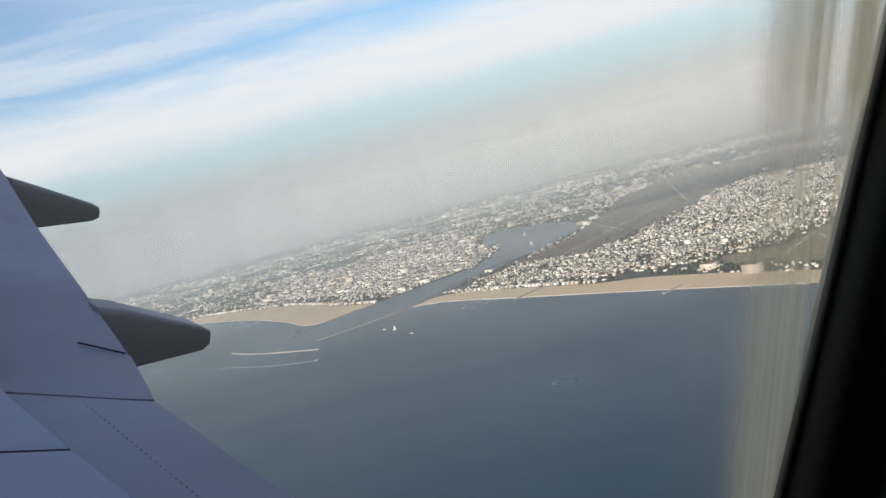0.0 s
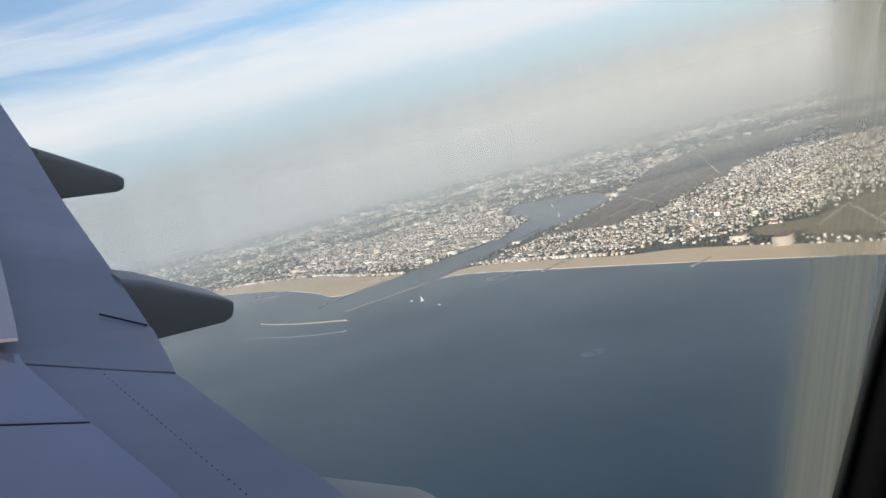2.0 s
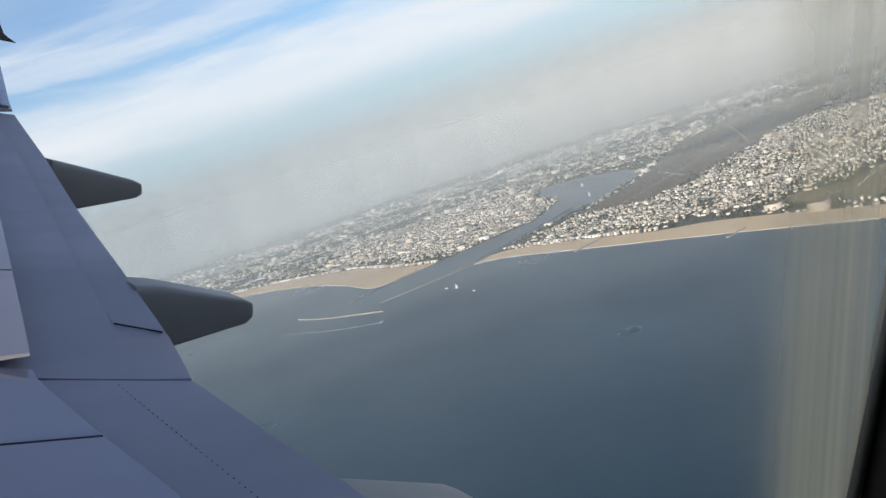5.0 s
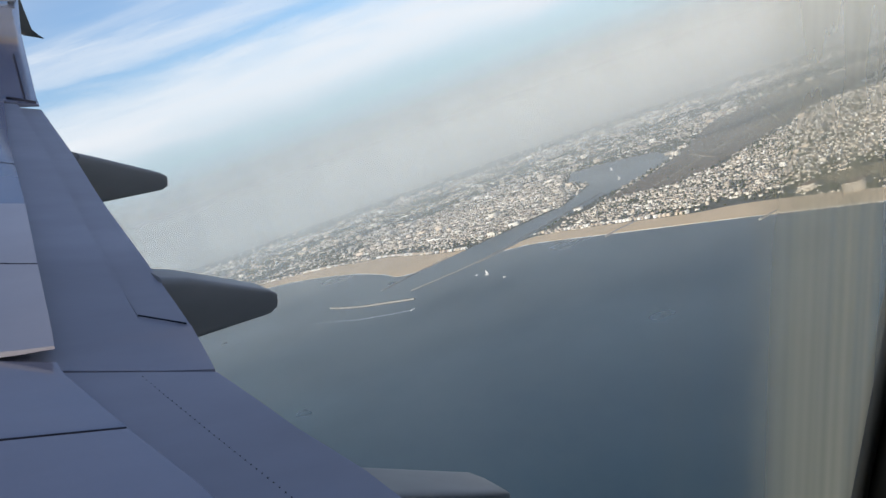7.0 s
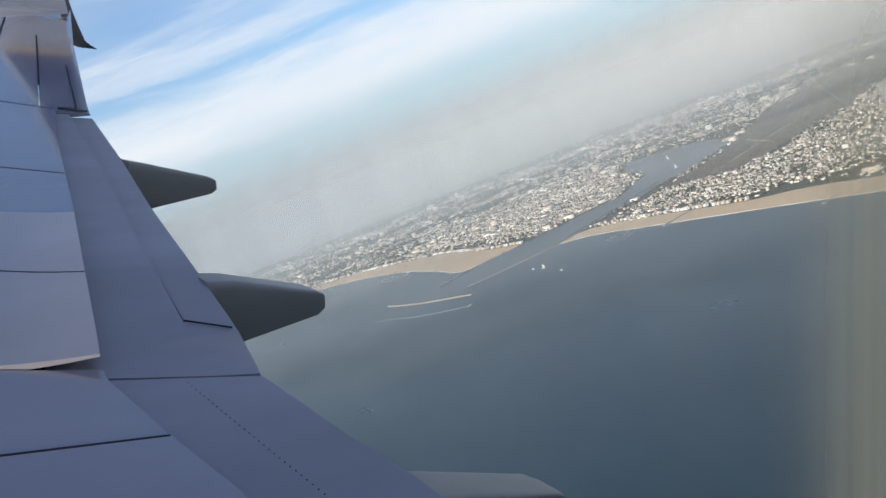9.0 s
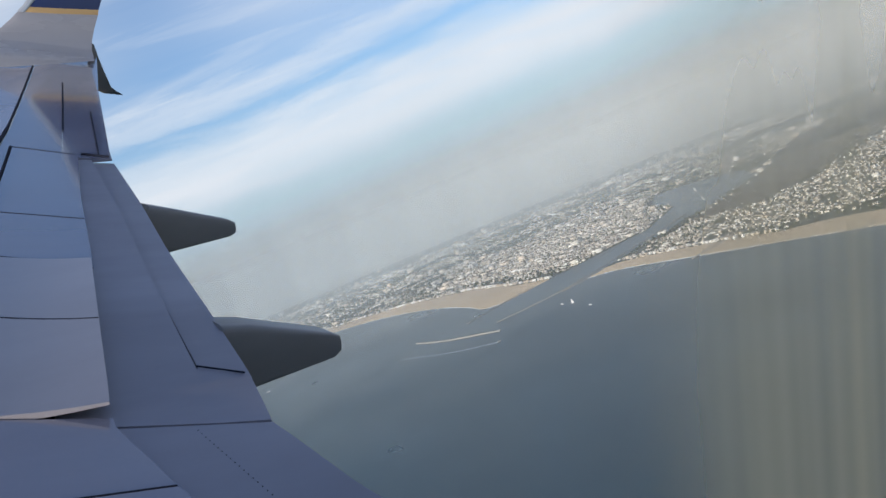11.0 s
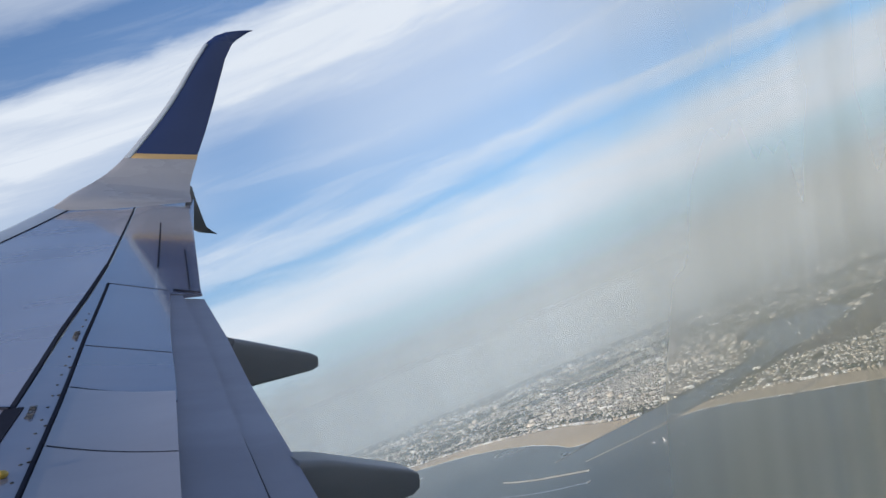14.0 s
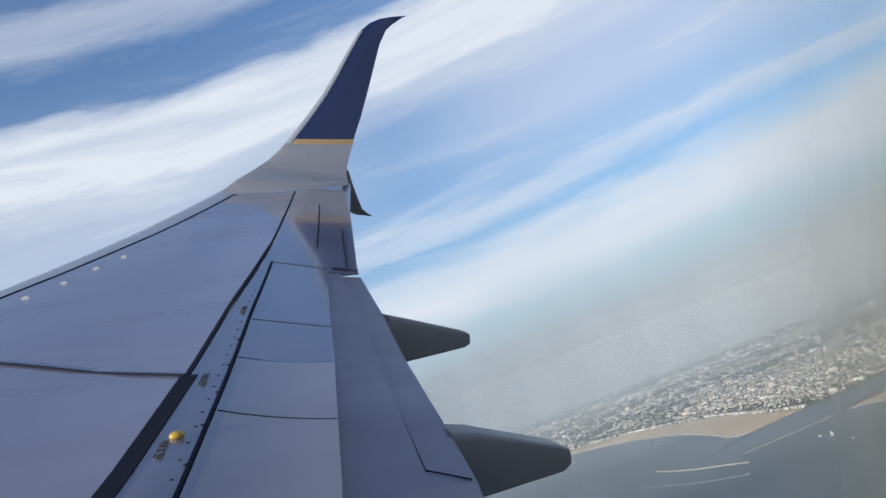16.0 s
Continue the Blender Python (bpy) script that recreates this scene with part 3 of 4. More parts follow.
def boxes_mesh(name, x, y, w, d, h, rot, z0, mats, pitched=None):
    """Many small buildings in one mesh: walls and a roof each, roofs pitched where asked."""
    n = len(x)
    cx = np.array([-1, 1, 1, -1]) * 0.5
    cy = np.array([-1, -1, 1, 1]) * 0.5
    c, s = np.cos(rot)[:, None], np.sin(rot)[:, None]
    px = x[:, None] + (cx * w[:, None]) * c - (cy * d[:, None]) * s
    py = y[:, None] + (cx * w[:, None]) * s + (cy * d[:, None]) * c
    v = np.zeros((n, 12, 3), np.float32)
    for k, zz in ((0, np.full(n, z0)), (1, z0 + h), (2, z0 + h)):
        v[:, 4 * k:4 * k + 4, 0], v[:, 4 * k:4 * k + 4, 1] = px, py
        v[:, 4 * k:4 * k + 4, 2] = zz[:, None]
    if pitched is not None:
        v[:, 8:, 2] += 0.01
        ridge = pitched * np.minimum(w, d) * 0.28
        mx, my = (px[:, 0] + px[:, 1]) / 2, (py[:, 0] + py[:, 1]) / 2
        nx, ny = (px[:, 2] + px[:, 3]) / 2, (py[:, 2] + py[:, 3]) / 2
        r = np.zeros((n, 2, 3), np.float32)
        r[:, 0] = np.stack([mx, my, z0 + h + ridge], 1)
        r[:, 1] = np.stack([nx, ny, z0 + h + ridge], 1)
        v = np.concatenate([v, r], 1)
        quads = [(0, 1, 5, 4), (1, 2, 6, 5), (2, 3, 7, 6), (3, 0, 4, 7), (8, 12, 13, 11), (12, 9, 10, 13)]
        tris = [(8, 9, 12), (10, 11, 13)]
    else:
        quads = [(0, 1, 5, 4), (1, 2, 6, 5), (2, 3, 7, 6), (3, 0, 4, 7), (8, 9, 10, 11)]
        tris = []
    m = v.shape[1]
    base = (np.arange(n) * m)[:, None]
    q = np.array(quads)
    lq = (base[:, :, None] + q[None]).reshape(n, -1)
    parts_l = [lq]
    size_row = [4] * len(quads)
    mat_row = [0 if k < 4 else 1 for k in range(len(quads))]
    if tris:
        parts_l.append((base[:, :, None] + np.array(tris)[None]).reshape(n, -1))
        size_row += [3] * len(tris)
        mat_row += [0] * len(tris)
    lv = np.concatenate(parts_l, 1).ravel()
    sz = np.tile(size_row, n)
    me = bpy.data.meshes.new(name)
    me.vertices.add(n * m)
    me.vertices.foreach_set("co", v.reshape(-1))
    me.loops.add(len(lv))
    me.loops.foreach_set("vertex_index", lv.astype(np.int32))
    me.polygons.add(len(sz))
    me.polygons.foreach_set("loop_start", np.concatenate([[0], np.cumsum(sz)[:-1]]).astype(np.int32))
    me.polygons.foreach_set("material_index", np.tile(mat_row, n).astype(np.int32))
    for mt in mats:
        me.materials.append(mt)
    me.update(calc_edges=True)
    me.validate()
    return me


def lots(poly, step, angle, keep, seed, streets=(5, 9)):
    """Building lots on a street grid inside an outline (km); step in km."""
    r = np.random.default_rng(seed)
    P = np.array([p[:2] for p in poly], float)
    c0 = P.mean(0)
    R = np.abs(P - c0).max() * 1.5
    n = int(2 * R / step)
    i, j = np.meshgrid(np.arange(n), np.arange(int(n / 1.0)), indexing="ij")
    i, j = i.ravel(), j.ravel()
    ok = (i % streets[0] != 0) & (j % streets[1] != 0) & (r.random(len(i)) < keep)
    u, v = (i - n / 2) * step, (j - n / 2) * step
    u, v = u + r.normal(0, step * 0.10, len(u)), v + r.normal(0, step * 0.10, len(u))
    ca, sa = math.cos(radians(angle)), math.sin(radians(angle))
    x, y = c0[0] + u * ca - v * sa, c0[1] + u * sa + v * ca
    ok &= inside(poly, x, y)
    return x[ok], y[ok]


def dist(x, y):
    return np.hypot(x - EYE.x / K, y - EYE.y / K)


def bearing(x, y):
    return np.degrees(np.arctan2(x - EYE.x / K, y - EYE.y / K))


HARBOUR = [COAST_S[-1]] + BASIN + [COAST_N[0]]
NO_HOUSE = [DUNES, WET, FIELD, [*south, *lay([(0.80, 3.0)]), *backs[::-1]], [*[p for p in north if p.y < 8.1], *backn[::-1]], HARBOUR]
PLAYA = lay([(1.02, 2.9), (1.16, 2.60), (1.27, 2.28), (1.40, 2.12), (1.50, 1.98), (1.60, 2.04), (1.74, 1.93), (1.95, 2.0), (2.2, 2.02), (2.7, 2.2), (3.2, 2.3), (3.9, 2.7), (4.4, 3.6), (4.25, 4.45), (3.3, 3.9), (2.5, 3.42), (1.95, 3.05), (1.56, 2.85), (1.28, 3.18), (1.1, 3.08)])
SPIT = lay([(0.80, 3.42), (1.20, 3.60), (1.52, 4.05), (1.58, 4.5), (1.8, 5.0), (1.2, 5.6), (0.55, 5.3), (0.30, 4.75), (0.53, 4.26), (0.68, 3.76)])

hx, hy = [], []
for poly, st, ang, kp, sd in ((PLAYA, 0.0145, 28, 0.90, 1), (SPIT, 0.0140, 62, 0.90, 2), (LAND, 0.0195, 24, 0.66, 3)):
    x, y = lots(poly, st, ang, kp, sd)
    ok = np.ones(len(x), bool)
    for q in NO_HOUSE:
        ok &= ~inside(q, x, y)
    if poly is PLAYA:
        thin = np.array([noise.noise((p * 5.0, q * 5.0, 2)) + 0.5 * noise.noise((p * 14.0, q * 14.0, 6)) for p, q in zip(x, y)])
        ok &= rng.random(len(x)) < np.clip(0.86 + thin * 1.1, 0.25, 1.0)
    if poly is LAND:
        ok &= ~inside(PLAYA, x, y) & ~inside(SPIT, x, y)
        d = dist(x, y)
        mix_ = np.array([noise.noise((p * 2.6, q * 2.6, 9)) + 0.6 * noise.noise((p * 7.0, q * 7.0, 4)) for p, q in zip(x, y)])
        ok &= rng.random(len(x)) < np.clip(0.52 + mix_ * 1.9, 0.06, 0.98)
        ok &= (d < 9.0) & (bearing(x, y) > -32) & (bearing(x, y) < 62) & (rng.random(len(x)) < np.clip(1.6 - d / 9.0, 0.35, 1))
    hx.append(x[ok])
    hy.append(y[ok])


def town(name, x, y, size, tall, seed, ang, label, flat=0.5):
    r = np.random.default_rng(seed)
    n = len(x)
    w = np.clip(r.lognormal(-0.38, 0.30, n), 0.4, 1.25) * size * K
    d = np.clip(r.lognormal(-0.22, 0.30, n), 0.45, 1.5) * size * K
    h = r.gamma(3.0, tall / 3.0, n) * K / 1000 + 1.0
    rot = np.full(n, radians(ang)) + r.choice([0, math.pi / 2], n)
    f = r.random(n) < flat
    for tag, sel, pit in (("flat", f, None), ("pitched", ~f, np.ones((~f).sum()))):
        if sel.sum():
            me = boxes_mesh(name, x[sel] * K, y[sel] * K, w[sel], d[sel], h[sel], rot[sel], 0.5, (M_WALLS, M_ROOFS), pit)
            tagged(new(name, me), label if tag == "flat" else label.replace("flat", "pitched"), "houses", kind="stuff")


town("hillside_houses", hx[0], hy[0], 0.0120, 4.4, 11, 28, "dense pale stucco houses with flat roofs above the beach")
town("spit_houses", hx[1], hy[1], 0.0118, 5.0, 12, 62, "dense white and tan buildings with flat roofs beside the harbour", 0.7)
town("plain_houses", hx[2], hy[2], 0.0135, 3.6, 13, 24, "hazy spread of low suburban houses with flat roofs", 0.45)

# boulevards through the plain
for k, (p0, p1, w) in enumerate((((0.9, 5.4), (7.5, 8.6), 5), ((0.1, 5.6), (5.5, 9.4), 4), ((-0.6, 6.3), (4.0, 9.8), 4), ((2.3, 5.3), (8.5, 7.6), 6), ((4.3, 4.7), (9.0, 6.4), 6),
                                 ((1.6, 5.1), (-0.6, 10.4), 4), ((3.0, 5.2), (1.0, 10.2), 4), ((4.6, 4.9), (3.0, 9.8), 5), ((6.2, 5.2), (5.2, 9.0), 4), ((1.75, 2.1), (3.6, 3.7), 4), ((2.6, 2.3), (4.2, 3.3), 4), ((1.6, 2.75), (2.9, 2.3), 3))):
    strip("road", [p0, ((p0[0] + p1[0]) / 2 + 0.05, (p0[1] + p1[1]) / 2), p1], w, 0.75, M_LOT, "pale wide boulevard through the suburbs", "road")

# the rows of houses that face the beach, one by one


def beach_house():
    """A plain two-storey stucco house: walls, flat roof with a parapet, seaward windows."""
    ob = root("beach_house", pose(0, 0, 0), "pale stucco beach house with a flat roof behind the sand", "house", "houses facing the beach")
    bm = bmesh.new()
    box(bm, -2.4, 2.4, -3.0, 3.0, -0.2, 3.0)
    box(bm, -2.4, 0.6, -1.0, 3.0, 3.0, 4.4)
    wall = part("wall", bm, M_HOUSE, ob)
    bm = bmesh.new()
    box(bm, -2.55, 0.75, -1.15, 3.15, 4.4, 4.65)
    box(bm, 0.62, 2.55, -3.1, 3.1, 3.0, 3.2)
    box(bm, -2.55, 0.6, -3.1, -1.2, 3.0, 3.2)
    part("roof", bm, M_ROOF1, ob)
    for z in (0.5, 1.9):
        for x in (-1.5, 0.0, 1.5):
            bm = bmesh.new()
            box(bm, x - 0.45, x + 0.45, -3.06, -2.9, z, z + 0.8)
            part("window", bm, M_DARKGLASS, wall)
    return ob


first = beach_house()
rh = random.Random(4)
spots = []
for line, lo, hi, off in ((backs, 40, 52, 0.014), (backn, 0, 36, 0.014)):
    for a, b in zip(line[lo:hi], line[lo + 1:hi + 1]):
        d = b - a
        n = max(1, int(d.length * K / 7.5))
        s = Vector((d.y, -d.x)).normalized()
        for k in range(n):
            if rh.random() < 0.85:
                spots.append((a + d * (k + 0.5) / n + s * (off + rh.uniform(0, 0.004)), math.degrees(math.atan2(d.y, d.x)) + 90))
for k, (p, ang) in enumerate(spots):
    m = pose(p.x * K, p.y * K, 0.5, 0, 0, ang - 90 + rh.uniform(-4, 4))
    if k == 0:
        first.matrix_world = m
        first.scale = (1, 1, 1)
    else:
        copy_thing(first, m)

# larger flat-roofed sheds and blocks scattered through the plain
x, y = lots(LAND, 0.11, 24, 0.17, 21, (99, 99))
ok = (dist(x, y) < 10.5) & (bearing(x, y) > -30) & (bearing(x, y) < 62)
for q in NO_HOUSE:
    ok &= ~inside(q, x, y)
ok &= ~inside(PLAYA, x, y)
town("large_buildings", x[ok], y[ok], 0.052, 13.0, 22, 24, "large pale commercial buildings with flat roofs among the houses", 1.0)

# rows of long apartment blocks beside the harbour and near the beach
x, y = lots(SPIT, 0.048, 62, 0.62, 61, (4, 6))
ok = ~inside(NO_HOUSE[4], x, y) & ~inside(HARBOUR, x, y)
town("apartment_rows", x[ok], y[ok], 0.042, 9.0, 62, 62, "rows of long pale apartment blocks with flat roofs by the harbour", 1.0)
x, y = lots(PLAYA, 0.062, 28, 0.26, 63, (99, 99))
ok = np.ones(len(x), bool)
for q in NO_HOUSE:
    ok &= ~inside(q, x, y)
town("hillside_blocks", x[ok], y[ok], 0.024, 7.0, 64, 28, "cream apartment blocks with flat roofs on the hillside", 1.0)

# trees between the houses
def clumps(name, x, y, size, seed, label):
    r = np.random.default_rng(seed)
    n = len(x)
    s = r.uniform(0.6, 1.3, n) * size
    o = np.array([(1, 0, 0.9), (0.31, 0.95, 0.8), (-0.81, 0.59, 1.0), (-0.81, -0.59, 0.85), (0.31, -0.95, 0.95), (0.1, 0, 1.75), (0, 0, 0.0)], np.float32)
    v = o[None] * r.uniform(0.75, 1.25, (n, 7, 1)).astype(np.float32) * s[:, None, None].astype(np.float32)
    v[:, :, 0] += (x * K)[:, None]
    v[:, :, 1] += (y * K)[:, None]
    v[:, :, 2] += 0.5
    v[:, 6, 2] = 0.45
    f = np.array([(0, 1, 5), (1, 2, 5), (2, 3, 5), (3, 4, 5), (4, 0, 5), (1, 0, 6), (2, 1, 6), (3, 2, 6), (4, 3, 6), (0, 4, 6)])
    lv = ((np.arange(n) * 7)[:, None, None] + f[None]).ravel()
    me = bpy.data.meshes.new(name)
    me.vertices.add(n * 7)
    me.vertices.foreach_set("co", v.reshape(-1))
    me.loops.add(len(lv))
    me.loops.foreach_set("vertex_index", lv.astype(np.int32))
    me.polygons.add(n * 10)
    me.polygons.foreach_set("loop_start", (np.arange(n * 10) * 3).astype(np.int32))
    me.materials.append(M_TREE)
    me.update(calc_edges=True)
    tagged(new(name, me), label, "trees", kind="stuff")


tx, ty = [], []
for poly, st, kp, sd in ((PLAYA, 0.019, 0.55, 31), (SPIT, 0.024, 0.40, 32), (LAND, 0.023, 0.74, 33)):
    x, y = lots(poly, st, 10, kp, sd, (97, 97))
    ok = np.ones(len(x), bool)
    for q in NO_HOUSE:
        ok &= ~inside(q, x, y)
    if poly is LAND:
        ok &= (dist(x, y) < 8.0) & (bearing(x, y) > -30) & (bearing(x, y) < 60)
    grove = np.array([noise.noise((a * 2.3, b * 2.3, sd)) for a, b in zip(x, y)])
    ok &= rng.random(len(x)) < np.clip(0.55 + grove * 1.3, 0.05, 1)
    tx.append(x[ok])
    ty.append(y[ok])
for nm, a, b, s, sd in (("hillside_trees", tx[0], ty[0], 1.7, 41), ("spit_trees", tx[1], ty[1], 1.5, 42), ("suburban_trees", tx[2], ty[2], 2.3, 43)):
    clumps(nm, a, b, s, sd, "dark green rounded street trees between the houses")
x, y = lots(WET, 0.03, 33, 0.25, 51, (97, 97))
clumps("wetland_shrubs", x, y, 1.6, 44, "dark scattered shrubs on the brown wetland")
x, y = lots(DUNES, 0.03, 20, 0.3, 52, (97, 97))
g = np.array([noise.noise((a * 6, b * 6, 3)) for a, b in zip(x, y)]) > 0.15
clumps("dune_shrubs", x[g], y[g], 1.2, 45, "low olive shrubs on the dunes")


# tall blocks that stand out
def tower(x, y, w, d, h, ang, mat, label, name="apartment_building"):
    """A block with floor bands of dark windows, a parapet and a plant room."""
    x, y = lay1(x, y)
    ob = root(name, pose(x * K, y * K, 0.5, 0, 0, ang), label, "building", "tall buildings in the suburbs")
    w, d, h = (v * K / 1000 for v in (w, d, h))
    bm = bmesh.new()
    box(bm, -w / 2, w / 2, -d / 2, d / 2, -0.3, h)
    wall = part("wall", bm, mat, ob)
    bm = bmesh.new()
    box(bm, -w / 2 - 0.15, w / 2 + 0.15, -d / 2 - 0.15, d / 2 + 0.15, h, h + 0.5)
    part("roof", bm, mat, ob)
    bm = bmesh.new()
    box(bm, -w / 5, w / 5, -d / 5, d / 5, h + 0.5, h + 1.8)
    part("plant_room", bm, mat, ob)
    floors = max(2, int(h / 1.5))
    for k in range(floors):
        z = h * (k + 0.3) / floors
        t = h / floors * 0.45
        bm = bmesh.new()
        box(bm, -w / 2 - 0.04, w / 2 + 0.04, -d / 2 - 0.04, d / 2 + 0.04, z, z + t)
        part("window", bm, M_DARKGLASS, wall)
    return ob


for x, y, w, d, h, ang, mt, lab in ((0.60, 5.20, 40, 60, 30, 24, M_TOWERW, "white mid-rise apartment block near the beach"), (0.315, 5.04, 35, 45, 38, 24, M_TOWERW, "white apartment tower near the beach"),
        (0.62, 4.77, 90, 40, 18, 24, M_TOWERW, "long white hotel near the beach"), (1.475, 5.889, 60, 50, 45, 30, M_STONE, "tan apartment tower among the houses"),
        (1.25, 5.638, 60, 45, 45, 30, M_STONE, "tan apartment tower among the houses"), (1.60, 5.77, 50, 50, 55, 30, M_STONE, "tan apartment tower among the houses"),
        (2.88, 6.77, 60, 60, 60, 20, M_TOWERW, "white high-rise beyond the harbour"), (2.82, 6.27, 60, 50, 55, 20, M_TOWERW, "white high-rise beyond the harbour"),
        (2.92, 5.40, 80, 60, 35, 20, M_TOWERW, "white office block beyond the harbour"), (3.25, 5.35, 90, 60, 32, 20, M_TOWERW, "white office block beyond the harbour"),
        (2.45, 6.3, 50, 50, 60, 20, M_TOWERW, "white high-rise beyond the harbour"), (-1.17, 7.15, 40, 40, 50, 24, M_TOWERW, "pale apartment tower by the far beach"),
        (-1.09, 7.2, 40, 40, 50, 24, M_TOWERW, "pale apartment tower by the far beach"), (-2.4, 9.2, 120, 40, 50, 40, M_TOWERW, "white beach hotel in the haze"),
        (-2.15, 9.5, 50, 50, 65, 40, M_TOWERW, "white tower in the haze"), (-1.9, 9.7, 50, 50, 70, 40, M_TOWERW, "white tower in the haze"),
        (2.97, 3.03, 40, 30, 45, 28, M_STONE, "tan apartment tower on the hillside"), (2.2, 2.85, 60, 30, 25, 28, M_STONE, "tan apartment block on the hillside"),
        (4.6, 9.0, 60, 60, 110, 24, M_TOWERW, "distant high-rise in the haze"), (4.85, 9.1, 60, 60, 95, 24, M_STONE, "distant high-rise in the haze"),
        (5.3, 8.8, 60, 60, 90, 24, M_STONE, "distant high-rise in the haze"), (3.7, 9.3, 70, 60, 85, 24, M_STONE, "distant high-rise in the haze"),
        (0.84, 10.2, 60, 60, 80, 24, M_STONE, "distant high-rise in the haze"), (1.3, 10.0, 60, 60, 90, 24, M_STONE, "distant high-rise in the haze")):
    tower(x, y, w, d, h, ang, mt, lab)

# ---- haze curtains and far hills ----
# upright curtains around the eye, with the haze put into their colour
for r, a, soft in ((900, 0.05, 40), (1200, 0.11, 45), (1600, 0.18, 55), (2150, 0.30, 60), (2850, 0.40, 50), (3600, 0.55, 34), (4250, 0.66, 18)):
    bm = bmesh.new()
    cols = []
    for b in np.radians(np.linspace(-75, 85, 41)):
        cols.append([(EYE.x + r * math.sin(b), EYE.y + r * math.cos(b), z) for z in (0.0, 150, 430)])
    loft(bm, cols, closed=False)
    tagged(new("backdrop", mesh_of("haze", bm, haze_mat("haze", a, soft))), "thin see-through curtain coloured as grey-brown haze over the land", "haze", kind="structure")
bm = bmesh.new()
cols = []
for i, b in enumerate(np.radians(np.linspace(-72, -30, 60))):
    h = 175 + 90 * noise.noise((i * 0.09, 2.0, 0)) + 30 * noise.noise((i * 0.3, 5.0, 0)) - 2.2 * i
    cols.append([(EYE.x + 4250 * math.sin(b), EYE.y + 4250 * math.cos(b), -1), (EYE.x + 4500 * math.sin(b), EYE.y + 4500 * math.cos(b), max(h, 20)), (EYE.x + 4750 * math.sin(b), EYE.y + 4750 * math.cos(b), -1)])
loft(bm, cols, closed=False)
tagged(new("backdrop", mesh_of("mountains", bm, M_MOUNT)), "faint blue-grey mountain ridge across the bay", "mountains", kind="structure")

# ---- the wing, in the aircraft's own axes: x outboard, y ahead, z up ----


def zs(x):
    u = x - 1.9
    return -1.55 + 0.105 * u + 0.0028 * u * u


LE = lambda x: 1.52 - 0.52 * (x - 11.78)
SLAT = [(1.9, 6.12), (10.85, 1.41), (11.9, 0.79), (13.67, -0.16), (17.3, -2.04)]
SEAM = [(1.9, 1.36), (5.91, 0.16), (7.30, -0.20), (9.20, -0.68), (11.86, -1.40), (17.3, -2.72)]
HINGE = [(1.9, 0.77), (5.69, -0.10), (7.25, -0.45), (8.81, -0.785), (10.90, -1.265), (16.9, -2.95)]
SHROUD = [(1.9, -1.05), (4.13, -0.84), (4.62, -0.762), (5.15, -0.695), (5.30, -0.73), (6.30, -0.928), (7.43, -1.153), (8.96, -1.437), (10.8, -1.83)]
TAIL = [(1.9, -1.52), (4.08, -1.40), (4.35, -1.345), (4.70, -1.31), (4.985, -1.275), (5.07, -1.295), (5.56, -1.39), (6.5, -1.515), (7.6, -1.65), (8.9, -1.845), (10.46, -2.04), (14.16, -2.86), (17.4, -3.66)]
AILERON = [(9.9, -1.50), (11.66, -1.875), (14.64, -2.52), (16.95, -3.05)]
AFT = [(5.02, -1.09), (5.61, -1.175), (5.89, -1.215), (6.92, -1.365), (8.0, -1.535), (8.42, -1.60), (9.98, -1.80)]


def top(x, y):
    """Height of the upper skin."""
    le, te = LE(x), lerp(x, TAIL)
    c = le - te
    s = (le - y) / c
    nose = 0.05 * c * max(0.0, 1 - s / 0.16) ** 2
    crown = 0.016 * c * max(0.0, 1 - ((s - 0.22) / 0.40) ** 2)
    lift = 0.15 * max(0.0, (x - 13.5) / 3.5) ** 2 * max(0.0, 1 - s / 0.55)
    return zs(x) + crown + lift - nose - 0.16 * max(0.0, s - 0.75) * c


wing = root("aircraft_wing", AIRCRAFT, "grey airliner wing with extended flaps and blue upturned wingtip", "wing")


def slab(x0, x1, front, back, lift=0.0, thick=0.06, nx=10, ny=5, tilt=0.0, tw0=0.0, tw1=0.0):
    """A panel that follows the upper skin between two lines; its back edge rises by tilt, its ends are skewed by tw0 and tw1."""
    bm = bmesh.new()
    up, dn = [], []
    for i in range(nx + 1):
        x = x0 + (x1 - x0) * i / nx
        twist = tw0 + (tw1 - tw0) * i / nx
        a, b = front(x), back(x + twist)
        for j in range(ny + 1):
            s = j / ny
            y = a + (b - a) * s
            z = top(x + twist * s, y) + lift + tilt * s * s
            up.append(bm.verts.new((x + twist * s, y, z)))
            dn.append(bm.verts.new((x + twist * s, y, z - thick * (1 - 0.75 * s))))
    w = ny + 1
    for i in range(nx):
        for j in range(ny):
            k = i * w + j
            bm.faces.new((up[k], up[k + w], up[k + w + 1], up[k + 1]))
            bm.faces.new((dn[k], dn[k + 1], dn[k + w + 1], dn[k + w]))
    for i in range(nx):
        k = i * w
        bm.faces.new((up[k], dn[k], dn[k + w], up[k + w]))
        k = i * w + ny
        bm.faces.new((up[k], up[k + w], dn[k + w], dn[k]))
    for j in range(ny):
        bm.faces.new((up[j], up[j + 1], dn[j + 1], dn[j]))
        k = nx * w + j
        bm.faces.new((up[k], dn[k], dn[k + 1], up[k + 1]))
    bmesh.ops.recalc_face_normals(bm, faces=bm.faces)
    smooth(bm)
    return bm


L_ = lambda pts, d=0.0: (lambda x: lerp(x, pts) + d)

